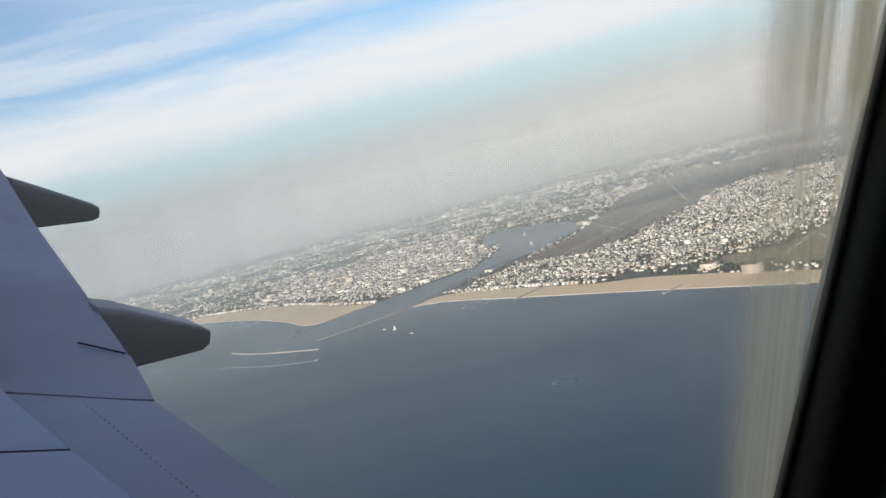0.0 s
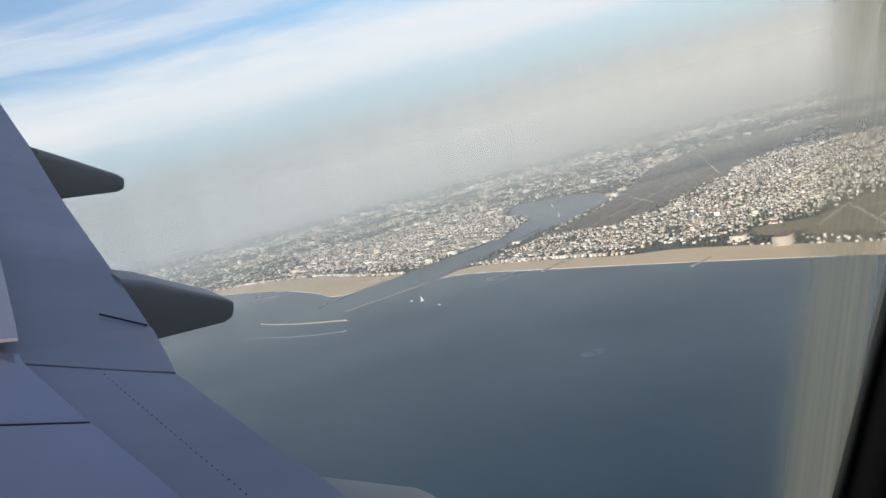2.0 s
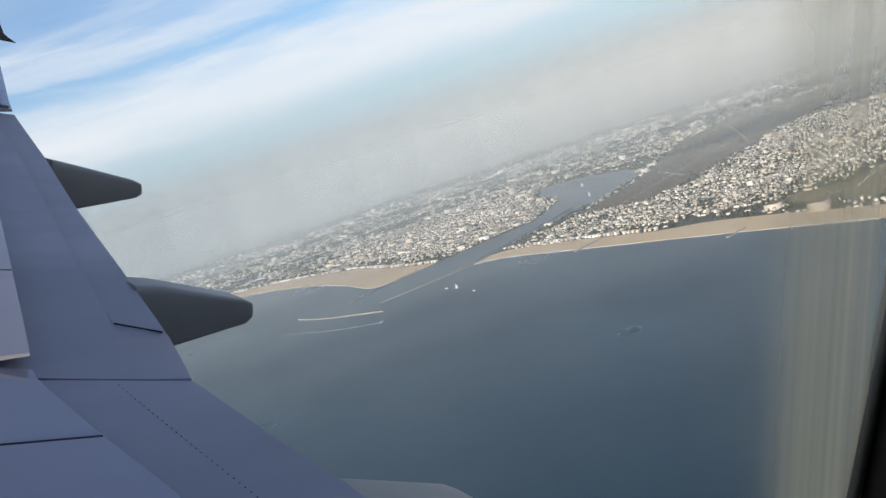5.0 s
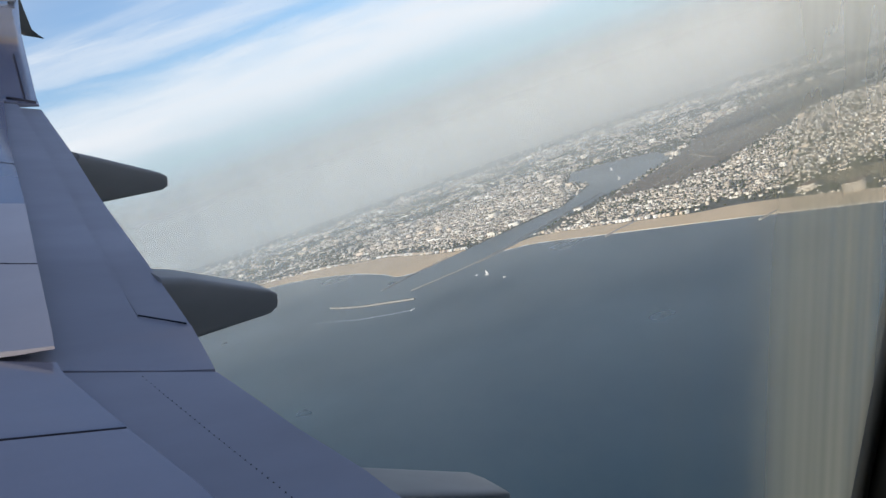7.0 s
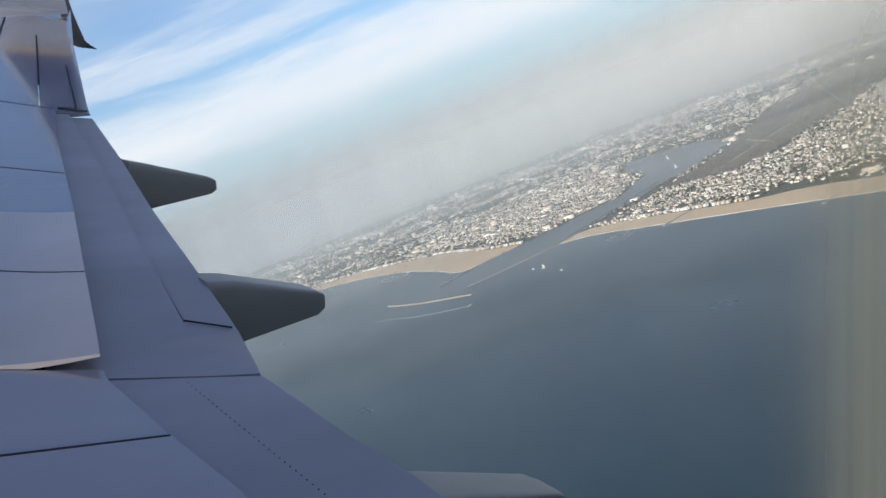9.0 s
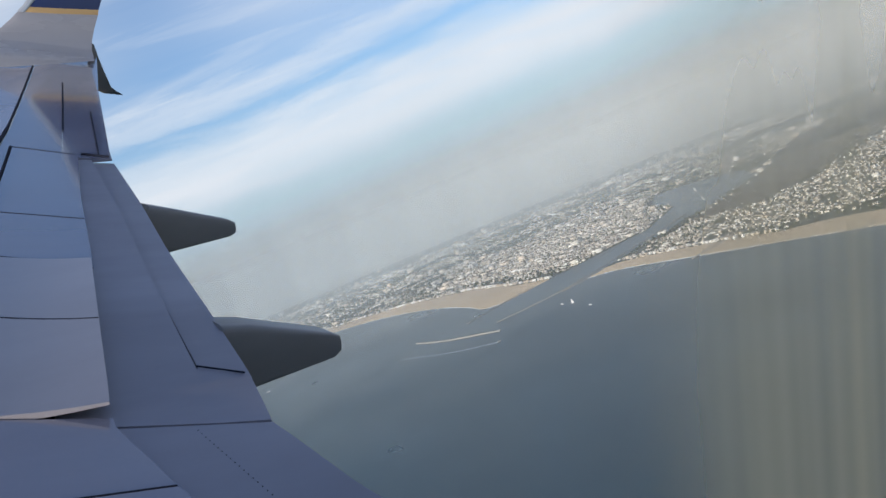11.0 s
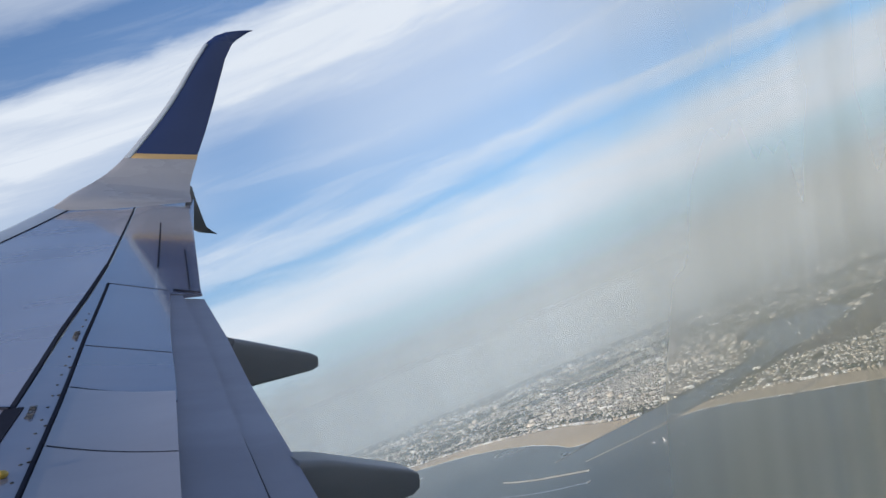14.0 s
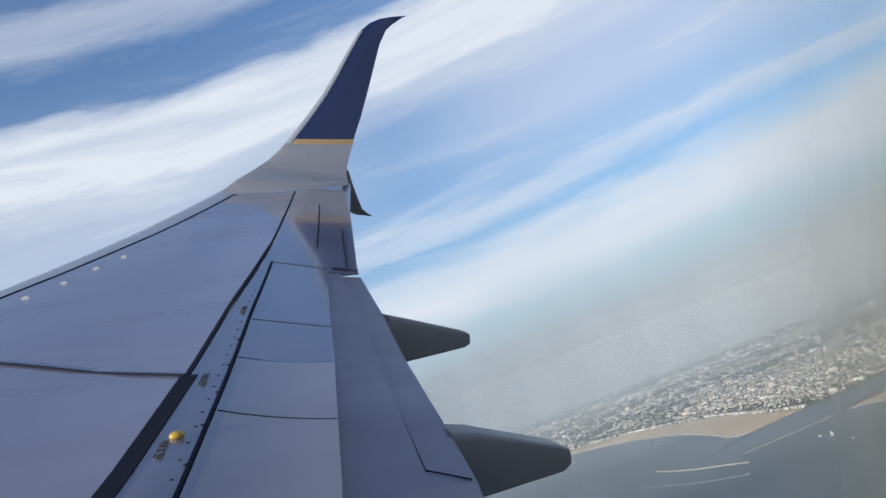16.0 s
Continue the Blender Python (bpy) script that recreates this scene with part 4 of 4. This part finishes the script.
# wing box: closed body from slat line back to the seam
bm = bmesh.new()
rings = []
for i in range(41):
    x = 1.9 + (16.9 - 1.9) * i / 40
    a, b = lerp(x, SLAT), lerp(x, SEAM)
    c = LE(x) - lerp(x, TAIL)
    r = [(x, a + (b - a) * s, top(x, a + (b - a) * s)) for s in np.linspace(0, 1, 9)]
    r += [(x, b + (a - b) * s, zs(x) - 0.115 * c - 0.02 * math.sin(math.pi * s)) for s in np.linspace(0, 1, 5)]
    rings.append(r)
loft(bm, rings)
smooth(bm)
part("wing_box", bm, M_BOX, wing, "lavender-grey painted wing box")

# leading edge
bm = bmesh.new()
rings = []
for i in range(31):
    x = 1.9 + (17.0 - 1.9) * i / 30
    a, b = LE(x), lerp(x, SLAT) + 0.015
    c = LE(x) - lerp(x, TAIL)
    zt, zl = top(x, b), zs(x) - 0.11 * c
    r = [(x, b, zt)]
    for k in range(1, 8):
        q = math.pi * k / 8
        zc, hz = (zt + zl) / 2, (zt - zl) / 2
        r.append((x, b + (a - b) * math.sin(q) ** 0.75, zc + hz * math.cos(q) + 0.03 * math.sin(q)))
    r.append((x, b, zl))
    rings.append(r)
loft(bm, rings)
smooth(bm, 60)
part("leading_edge", bm, M_LEAD, wing, "bare pale metal leading edge")

# fixed panel between seam and hinge
rear_panel = part("rear_panel", slab(1.9, 16.9, L_(SEAM, -0.03), L_(HINGE, 0.012), 0.0, 0.12, 30, 3), M_WING, wing)
# spoilers: five panels, the inner ones a little open
edges = [(1.9, 1.9), (3.6, 3.45), (4.72, 4.580), (5.44, 5.20), (6.60, 6.16), (7.62, 7.18), (8.62, 8.30), (10.90, 10.52)]
for k, ((fa, ba), (fb, bb)) in enumerate(zip(edges[:-1], edges[1:])):
    rise = 0.065 if k in (3, 4) else 0.0
    bm = slab(fa + 0.006, fb - 0.006, L_(HINGE, -0.018), L_(SHROUD, 0.0), 0.012, 0.05, 8, 5, rise, ba - fa, bb - fb)
    # raised panels take the lighter copy, so the light they catch is painted
    part("spoiler", bm, M_WING_LIT if rise else M_WING, wing, "slightly raised spoiler panel, painted lighter as if lit" if rise else "")
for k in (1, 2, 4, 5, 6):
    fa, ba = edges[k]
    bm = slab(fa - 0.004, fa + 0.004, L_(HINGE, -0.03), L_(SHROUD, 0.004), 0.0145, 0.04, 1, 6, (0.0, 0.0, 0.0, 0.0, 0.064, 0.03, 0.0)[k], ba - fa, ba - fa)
    part("gap_seal", bm, M_SEAL_SHADE, wing)
# floor under the spoilers and flaps, near-black: the gaps' shade put into its colour
part("rear_spar", slab(1.9, 16.5, L_(HINGE, 0.02), lambda x: lerp(x, TAIL) + 0.45, -0.10, 0.10, 24, 3), M_SEAL_SHADE, wing)
# outboard fixed surface, aileron
part("outer_panel", slab(10.76, 16.95, L_(HINGE, 0.012), L_(AILERON), 0.0, 0.10, 14, 4, 0.0, -0.16, 0.0), M_WING, wing)
part("aileron", slab(10.47, 14.12, L_(AILERON, -0.005), L_(TAIL, 0.0), -0.001, 0.08, 12, 4, 0.0, -0.10, 0.0), M_WING, wing)
part("tip_panel", slab(14.13, 17.0, L_(AILERON, -0.001), L_(TAIL, 0.0), 0.0, 0.08, 6, 4), M_WING, wing)
# flaps: inboard, outboard fore, outboard aft
inner_flap = part("flap", slab(1.9, 5.215, L_(SHROUD, 0.22), L_(TAIL, 0.0), -0.014, 0.14, 16, 8, 0.0, 0.0, -0.238), M_FLAP, wing, "extended inboard flap in grey paint")
part("flap", slab(5.232, 10.44, L_(SHROUD, 0.22), L_(AFT), -0.012, 0.12, 20, 6, 0.0, -0.19, -0.05), M_FLAP, wing, "extended outboard flap in grey paint")
part("flap", slab(5.042, 5.605, L_(AFT, 0.0), L_(TAIL, 0.0), -0.012, 0.08, 4, 4, 0.0, -0.046, -0.15), M_FLAP, wing, "inner end of the outboard flap")
# shade in the flap slot, put in as near-black sheets
part("flap_cove", slab(5.56, 10.40, L_(AFT, 0.30), L_(AFT, -0.09), -0.11, 0.05, 12, 2, 0.0, 0.0, -0.05), M_SEAL_SHADE, wing, "near-black sheet for the shade between the flap segments")
part("flap_cove", slab(5.56, 5.70, L_(AFT, -0.01), L_(TAIL, 0.04), -0.085, 0.03, 2, 2, 0.0, -0.14, -0.14), M_SEAL_SHADE, wing, "near-black sheet for the shade at the flap segment's end")
part("flap", slab(5.655, 10.45, lambda x: lerp(x, AFT) - 0.019 * max(0.0, 1 - (x - 5.6) / 2.4), L_(TAIL, -0.015), -0.055, 0.09, 20, 4, 0.0, -0.15, -0.05), M_FLAP, wing, "drooped rear segment of the outboard flap")
for (xa, ya), (xb, yb), n in (((5.02, -0.98), (2.6, -1.22), 70), ((3.75, -0.90), (3.4, -0.93), 12)):
    for k in range(n):
        x, y = xa + (xb - xa) * k / (n - 1), ya + (yb - ya) * k / (n - 1)
        bm = bmesh.new()
        z = top(x, y) - 0.012
        loft(bm, [[(x + r * math.cos(a), y + r * math.sin(a), z + h) for a in np.linspace(0, 2 * math.pi, 7)[:-1]] for r, h in ((0.0030, -0.004), (0.0024, 0.0012))])
        part("rivet", bm, M_BLACK, inner_flap)


def line_strip(a, b, w, name="gap_seal", mat=None, lift=0.006, n=14):
    """A dark joint between panels, as a thin raised seal."""
    bm = bmesh.new()
    A, B = Vector(a), Vector(b)
    d = (B - A).normalized()
    s = Vector((-d.y, d.x)) * w / 2
    rows = []
    for i in range(n + 1):
        p = A + (B - A) * i / n
        l, r = p - s, p + s
        rows.append([(l.x, l.y, top(l.x, l.y) - 0.01), (l.x, l.y, top(l.x, l.y) + lift), (r.x, r.y, top(r.x, r.y) + lift), (r.x, r.y, top(r.x, r.y) - 0.01)])
    loft(bm, rows)
    return part(name, bm, mat or M_SEAL_SHADE, wing)


def line_along(pts, w, lift=0.006):
    """Joints end to end along a bent line."""
    for a, b in zip(pts[:-1], pts[1:]):
        line_strip(a, b, w, n=max(6, int((b[0] - a[0]) * 3)), lift=lift)


line_along([(1.95, 1.33), (5.91, 0.15), (7.32, -0.225)], 0.105)
line_along([(7.32, -0.212), (9.21, -0.676), (11.86, -1.40)], 0.032)
line_along([(11.86, -1.40), (17.2, -2.70)], 0.022)
line_strip((8.47, 1.076), (7.32, -0.20), 0.016, lift=0.014, n=30)
line_along([(3.0, 5.55), *SLAT[1:4], (17.15, -1.96)], 0.030)
line_strip((17.15, -1.96), (17.2, -2.70), 0.02)
line_strip((4.0, 3.4), (4.6, 0.62), 0.022)
line_along([(2.0, 0.745), *HINGE[1:5]], 0.019, 0.016)
line_strip((5.615, -1.18), (5.470, -1.352), 0.008, lift=-0.004)
line_strip((10.90, -1.265), (10.52, -1.75), 0.005, lift=0.016)
line_strip((11.66, -1.885), (14.64, -2.53), 0.016, lift=0.014)
line_strip((10.60, -1.97), (12.69, -2.404), 0.012, lift=0.016)
line_strip((10.57, -1.81), (10.43, -2.02), 0.022, lift=0.014)

# small fittings
for x, y in ((10.25, 1.36), (10.76, 1.057), (11.24, 0.749), (11.82, 0.466), (12.32, 0.184)):
    bm = bmesh.new()
    z = top(x, y)
    loft(bm, [[(x - 0.016 * k, y - 0.032 * k, z + h), (x + 0.016 * k, y - 0.032 * k, z + h), (x + 0.016 * k, y + 0.032 * k, z + h), (x - 0.016 * k, y + 0.032 * k, z + h)] for k, h in ((1, -0.01), (0.9, 0.013), (0.4, 0.020))])
    part("vortex_tab", bm, M_WHITE, wing, "small white tab on the wing skin")
bm = bmesh.new()
bmesh.ops.create_uvsphere(bm, u_segments=16, v_segments=10, radius=0.030)
bmesh.ops.transform(bm, matrix=Matrix.Translation((6.26, -0.105, top(6.26, -0.105) + 0.012)) @ Matrix.Diagonal((1.0, 1.35, 0.75, 1)), verts=bm.verts)
smooth(bm, 80)
part("escape_hook", bm, M_YELLOW, wing, "yellow domed fitting on the wing")
for k in range(26):
    x = 4.2 + k * 0.22
    y = lerp(x, HINGE) + 0.06
    bm = bmesh.new()
    z = top(x, y)
    loft(bm, [[(x + r * math.cos(a), y + r * math.sin(a), z + h) for a in np.linspace(0, 2 * math.pi, 9)[:-1]] for r, h in ((0.011, -0.004), (0.009, 0.004))])
    part("rivet", bm, M_BLACK, rear_panel)
for x in (5.32, 5.9, 6.42, 6.95, 7.5, 8.1):
    y = lerp(x, HINGE)
    bm = bmesh.new()
    z = top(x, y)
    box(bm, x - 0.006, x + 0.006, y - 0.012, y + 0.035, z - 0.01, z + 0.010)
    part("hinge_plate", bm, M_BLACK, rear_panel)


def stencil(x, y, size):
    cu = bpy.data.curves.new("stencil", "FONT")
    cu.body, cu.size, cu.align_x, cu.align_y, cu.extrude = "NO STEP", size, "CENTER", "CENTER", 0.002
    tmp = bpy.data.objects.new("stencil", cu)
    scene.collection.objects.link(tmp)
    me = bpy.data.meshes.new_from_object(tmp.evaluated_get(bpy.context.evaluated_depsgraph_get()))
    bpy.data.objects.remove(tmp)
    me.materials.clear()
    me.materials.append(M_BLACK)
    ob = new("stencil", me)
    ob.parent = rear_panel
    slope = 0.105 + 0.0056 * (x - 1.9)
    ob.matrix_local = Matrix.Translation((x, y, top(x, y) + 0.006)) @ pose(0, 0, 0, 0, -math.degrees(math.atan(slope)), 0) @ pose(0, 0, 0, 0, 0, 168)
    ob["label"] = "black stencilled words NO STEP"


for x, y, s in ((6.10, -0.022, 0.062), (7.195, -0.302, 0.06), (8.97, -0.746, 0.06)):
    stencil(x, y, s)

# flap track fairings


def fairing(x, y_root, y_tip, z_root, z_tip, low_root, low_tip, width):
    bm = bmesh.new()
    rings = []
    y_front = y_root + 1.5
    for t in (*np.linspace(0, 0.975, 15), 1.0):
        y = y_front + (y_tip - y_front) * t
        k = (y_root - y) / (y_root - y_tip)
        if k < 0:
            zt, zl, w = z_root + 0.48 * k, low_root + 0.10 * (-k) ** 1.5, width * (1 + 0.25 * k)
            zt = max(zt, zl + 0.05)
        else:
            zt, zl, w = z_root + (z_tip - z_root) * k, low_root + (low_tip - low_root) * k, width * (1 - 0.35 * k)
        if k < 0.12:
            zt = max(zt - 1.2 * (0.12 - k), zl + 0.05)
        if t > 0.99:
            zt, zl, w = zt - 0.015, zl + 0.02, w * 0.82
        h = (zt - zl) / 2
        zc = (zt + zl) / 2
        r = []
        for a in np.linspace(0, 2 * math.pi, 49)[:-1]:
            ca, sa = math.cos(a), math.sin(a)
            r.append((x + w / 2 * math.copysign(abs(ca) ** 0.22, ca) * (0.86 if sa < 0 else 1.0), y, zc + h * math.copysign(abs(sa) ** 0.22, sa)))
        rings.append(r)
    loft(bm, rings)
    smooth(bm, 35)
    part("flap_fairing", bm, M_FAIR, wing, "tapering grey canoe-shaped flap track fairing")


fairing(9.03, -1.815, -2.60, -0.905, -1.23, -1.375, -1.357, 0.36)
fairing(6.28, -1.405, -2.17, -1.272, -1.578, -1.735, -1.71, 0.36)
fairing(4.18, -1.32, -2.12, -1.67, -2.0, -2.05, -2.13, 0.36)

# upturned wingtip


def fin(path, t=0.06):
    """A blade through chord lines: (leading point, trailing point, thickness), with its thin side leaning out as it climbs."""
    bm = bmesh.new()
    rings = []
    for a, b, k in path:
        a, b = Vector(a), Vector(b)
        d = b - a
        stand = max(0.0, min(1.0, (a.z - 0.75) / 0.75))
        nrm = Vector((0.35 + 0.65 * stand, 0, 1.0 - 0.75 * stand)).normalized()
        r = []
        for s, w in ((0, 0), (0.02, 0.45), (0.06, 0.72), (0.15, 0.95), (0.4, 1.0), (0.7, 0.55), (1, 0.04)):
            r.append(a + d * s + nrm * (w * t * k))
        for s, w in ((0.7, 0.55), (0.4, 1.0), (0.15, 0.95), (0.06, 0.72), (0.02, 0.45)):
            r.append(a + d * s - nrm * (w * t * k))
        rings.append(r)
    loft(bm, rings)
    smooth(bm, 60)
    return bm


TIP_LE = [(17.33, -2.70, 1.50), (17.45, -3.16, 1.93), (17.56, -3.56, 2.33), (17.76, -4.165, 3.085), (17.84, -4.425, 3.362)]
TIP_TE = [(17.29, -3.815, 1.335), (17.40, -4.05, 1.75), (17.52, -4.273, 2.18), (17.75, -4.70, 3.045), (17.83, -4.89, 3.31)]


def chord(k):
    """Leading and trailing points of the wingtip blade, from 0 at the stripe to 1 at the top."""
    q = min(k * 4, 3.9999)
    i, u = int(q), q - int(q)
    return tuple(Vector(tab[i]).lerp(Vector(tab[i + 1]), u) for tab in (TIP_LE, TIP_TE))


STRIPE = ((17.31, -2.61, 1.43), (17.27, -3.785, 1.255))
part("winglet_base", fin([((16.2, -1.30, 0.70), (16.3, -3.36, 0.50), 1.1), ((16.55, -1.58, 0.86), (16.65, -3.44, 0.60), 1.1), ((16.9, -1.95, 1.02), (16.95, -3.50, 0.70), 1.1), ((17.07, -2.25, 1.17), (17.10, -3.57, 0.86), 1.0), ((17.20, -2.44, 1.30), (17.20, -3.67, 1.05), 0.95), (*STRIPE, 0.9)]), M_TIP_LIT, wing, "grey curved root of the wingtip")
part("winglet_stripe", fin([(*STRIPE, 0.91), (*chord(0), 0.91)]), M_GOLD, wing, "thin gold stripe")
rows = [(*chord(k), 0.9 - 0.3 * k) for k in np.linspace(0, 1, 9)]
rows += [((17.87, -4.61, 3.48), (17.86, -5.02, 3.40), 0.5), ((17.888, -4.824, 3.545), (17.88, -5.16, 3.475), 0.35), ((17.889, -5.08, 3.562), (17.889, -5.25, 3.522), 0.2), ((17.889, -5.31, 3.556), (17.889, -5.34, 3.548), 0.06)]
blade = part("winglet_blade", fin(rows), M_BLUE, wing, "dark blue upturned wingtip blade")
rows = []
for k in (-0.06, *np.linspace(0, 0.985, 8)):
    a, b = chord(max(k, 0.0)) if k >= 0 else (Vector(STRIPE[0]), Vector(STRIPE[1]))
    d = (b - a).normalized()
    rows.append((a - d * 0.012, a + d * (0.17 - 0.10 * max(k, 0)), 1.0))
part("leading_edge", fin(rows, 0.052), M_LEAD, blade, "pale metal edge of the wingtip")
part("lower_strake", fin([((17.25, -3.52, 0.84), (17.26, -3.62, 0.80), 0.5), ((17.3, -3.49, 0.55), (17.3, -3.66, 0.56), 0.5), ((17.35, -3.50, 0.30), (17.35, -3.72, 0.31), 0.45), ((17.4, -3.525, 0.09), (17.4, -3.78, 0.09), 0.4), ((17.45, -3.64, 0.02), (17.46, -3.86, 0.02), 0.3), ((17.55, -3.95, -0.055), (17.55, -3.98, -0.06), 0.1)]), M_FAIR, wing, "grey downward strake under the wingtip")

# ---- fuselage shell and cabin window ----
fuselage = root("aircraft_fuselage", AIRCRAFT, "airliner fuselage shell with a cabin window opening", "fuselage")
CZ, RO, RI = -0.35, 1.88, 1.77
JAMB = lambda z: -0.366 - 0.28 * (z + 0.337)


def shell(y0, y1, a0, a1, n):
    """A piece of the round hull between two angles, seen along the length."""
    bm = bmesh.new()
    rings = []
    for k in range(n + 1):
        a = radians(a0 + (a1 - a0) * k / n)
        c, s = math.cos(a), math.sin(a)
        rings.append([(RO * c, y0, CZ + RO * s), (RO * c, y1, CZ + RO * s), (RI * c, y1, CZ + RI * s), (RI * c, y0, CZ + RI * s)])
    loft(bm, rings)
    smooth(bm, 30)
    return bm


part("hull", shell(-7.0, -1.02, -180, 180, 60), M_WHITE, fuselage, "white painted hull behind the window")
part("hull", shell(0.40, 9.0, -180, 180, 60), M_WHITE, fuselage, "white painted hull ahead of the window")
part("hull", shell(-1.02, 0.40, 34, 352 - 4, 50), M_WHITE, fuselage, "white painted hull above and below the window")
# unseen end caps, added to keep the sun out of the hull
for y in (-7.0, 9.0):
    bm = bmesh.new()
    loft(bm, [[(1.8 * math.cos(a), y + o, CZ + 1.8 * math.sin(a)) for a in np.linspace(0, 2 * math.pi, 41)[:-1]] for o in (-0.05, 0.05)])
    part("bulkhead", bm, M_PANEL, fuselage)

window = root("cabin_window", AIRCRAFT, "cabin window with black rubber seal and reflections painted on its pane", "window")


def post(lo, hi, x0, x1, r=0.006):
    """An upright of the window between two distances behind the opening's slanted edge."""
    bm = bmesh.new()
    rings = []
    for z in np.linspace(-0.52, 0.42, 12):
        e = JAMB(z)
        rings.append([(x0 + r, e - lo, z), (x0, e - lo - r, z), (x0, e - hi + r, z), (x0 + r, e - hi, z), (x1 - r, e - hi, z), (x1, e - hi + r, z), (x1, e - lo - r, z), (x1 - r, e - lo, z)])
    loft(bm, rings)
    smooth(bm, 50)
    return bm


part("pane_rim", post(0.0, 0.010, 1.708, 1.718, 0.002), M_RIM, window, "pale worn edge of the pane")
part("seal", post(0.010, 0.15, 1.68, 1.720, 0.008), M_TRIM, window, "black rubber window seal")
part("surround", post(0.15, 0.45, 1.63, 1.725, 0.012), M_PANEL, window, "beige moulded cabin panel")
# pane that carries the painted reflection streaks
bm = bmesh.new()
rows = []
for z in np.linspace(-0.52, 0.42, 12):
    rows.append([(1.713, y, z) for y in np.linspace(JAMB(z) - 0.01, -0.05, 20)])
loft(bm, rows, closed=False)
part("pane", bm, M_REFLECTION, window, "clear pane with cabin reflections painted as faint upright streaks")
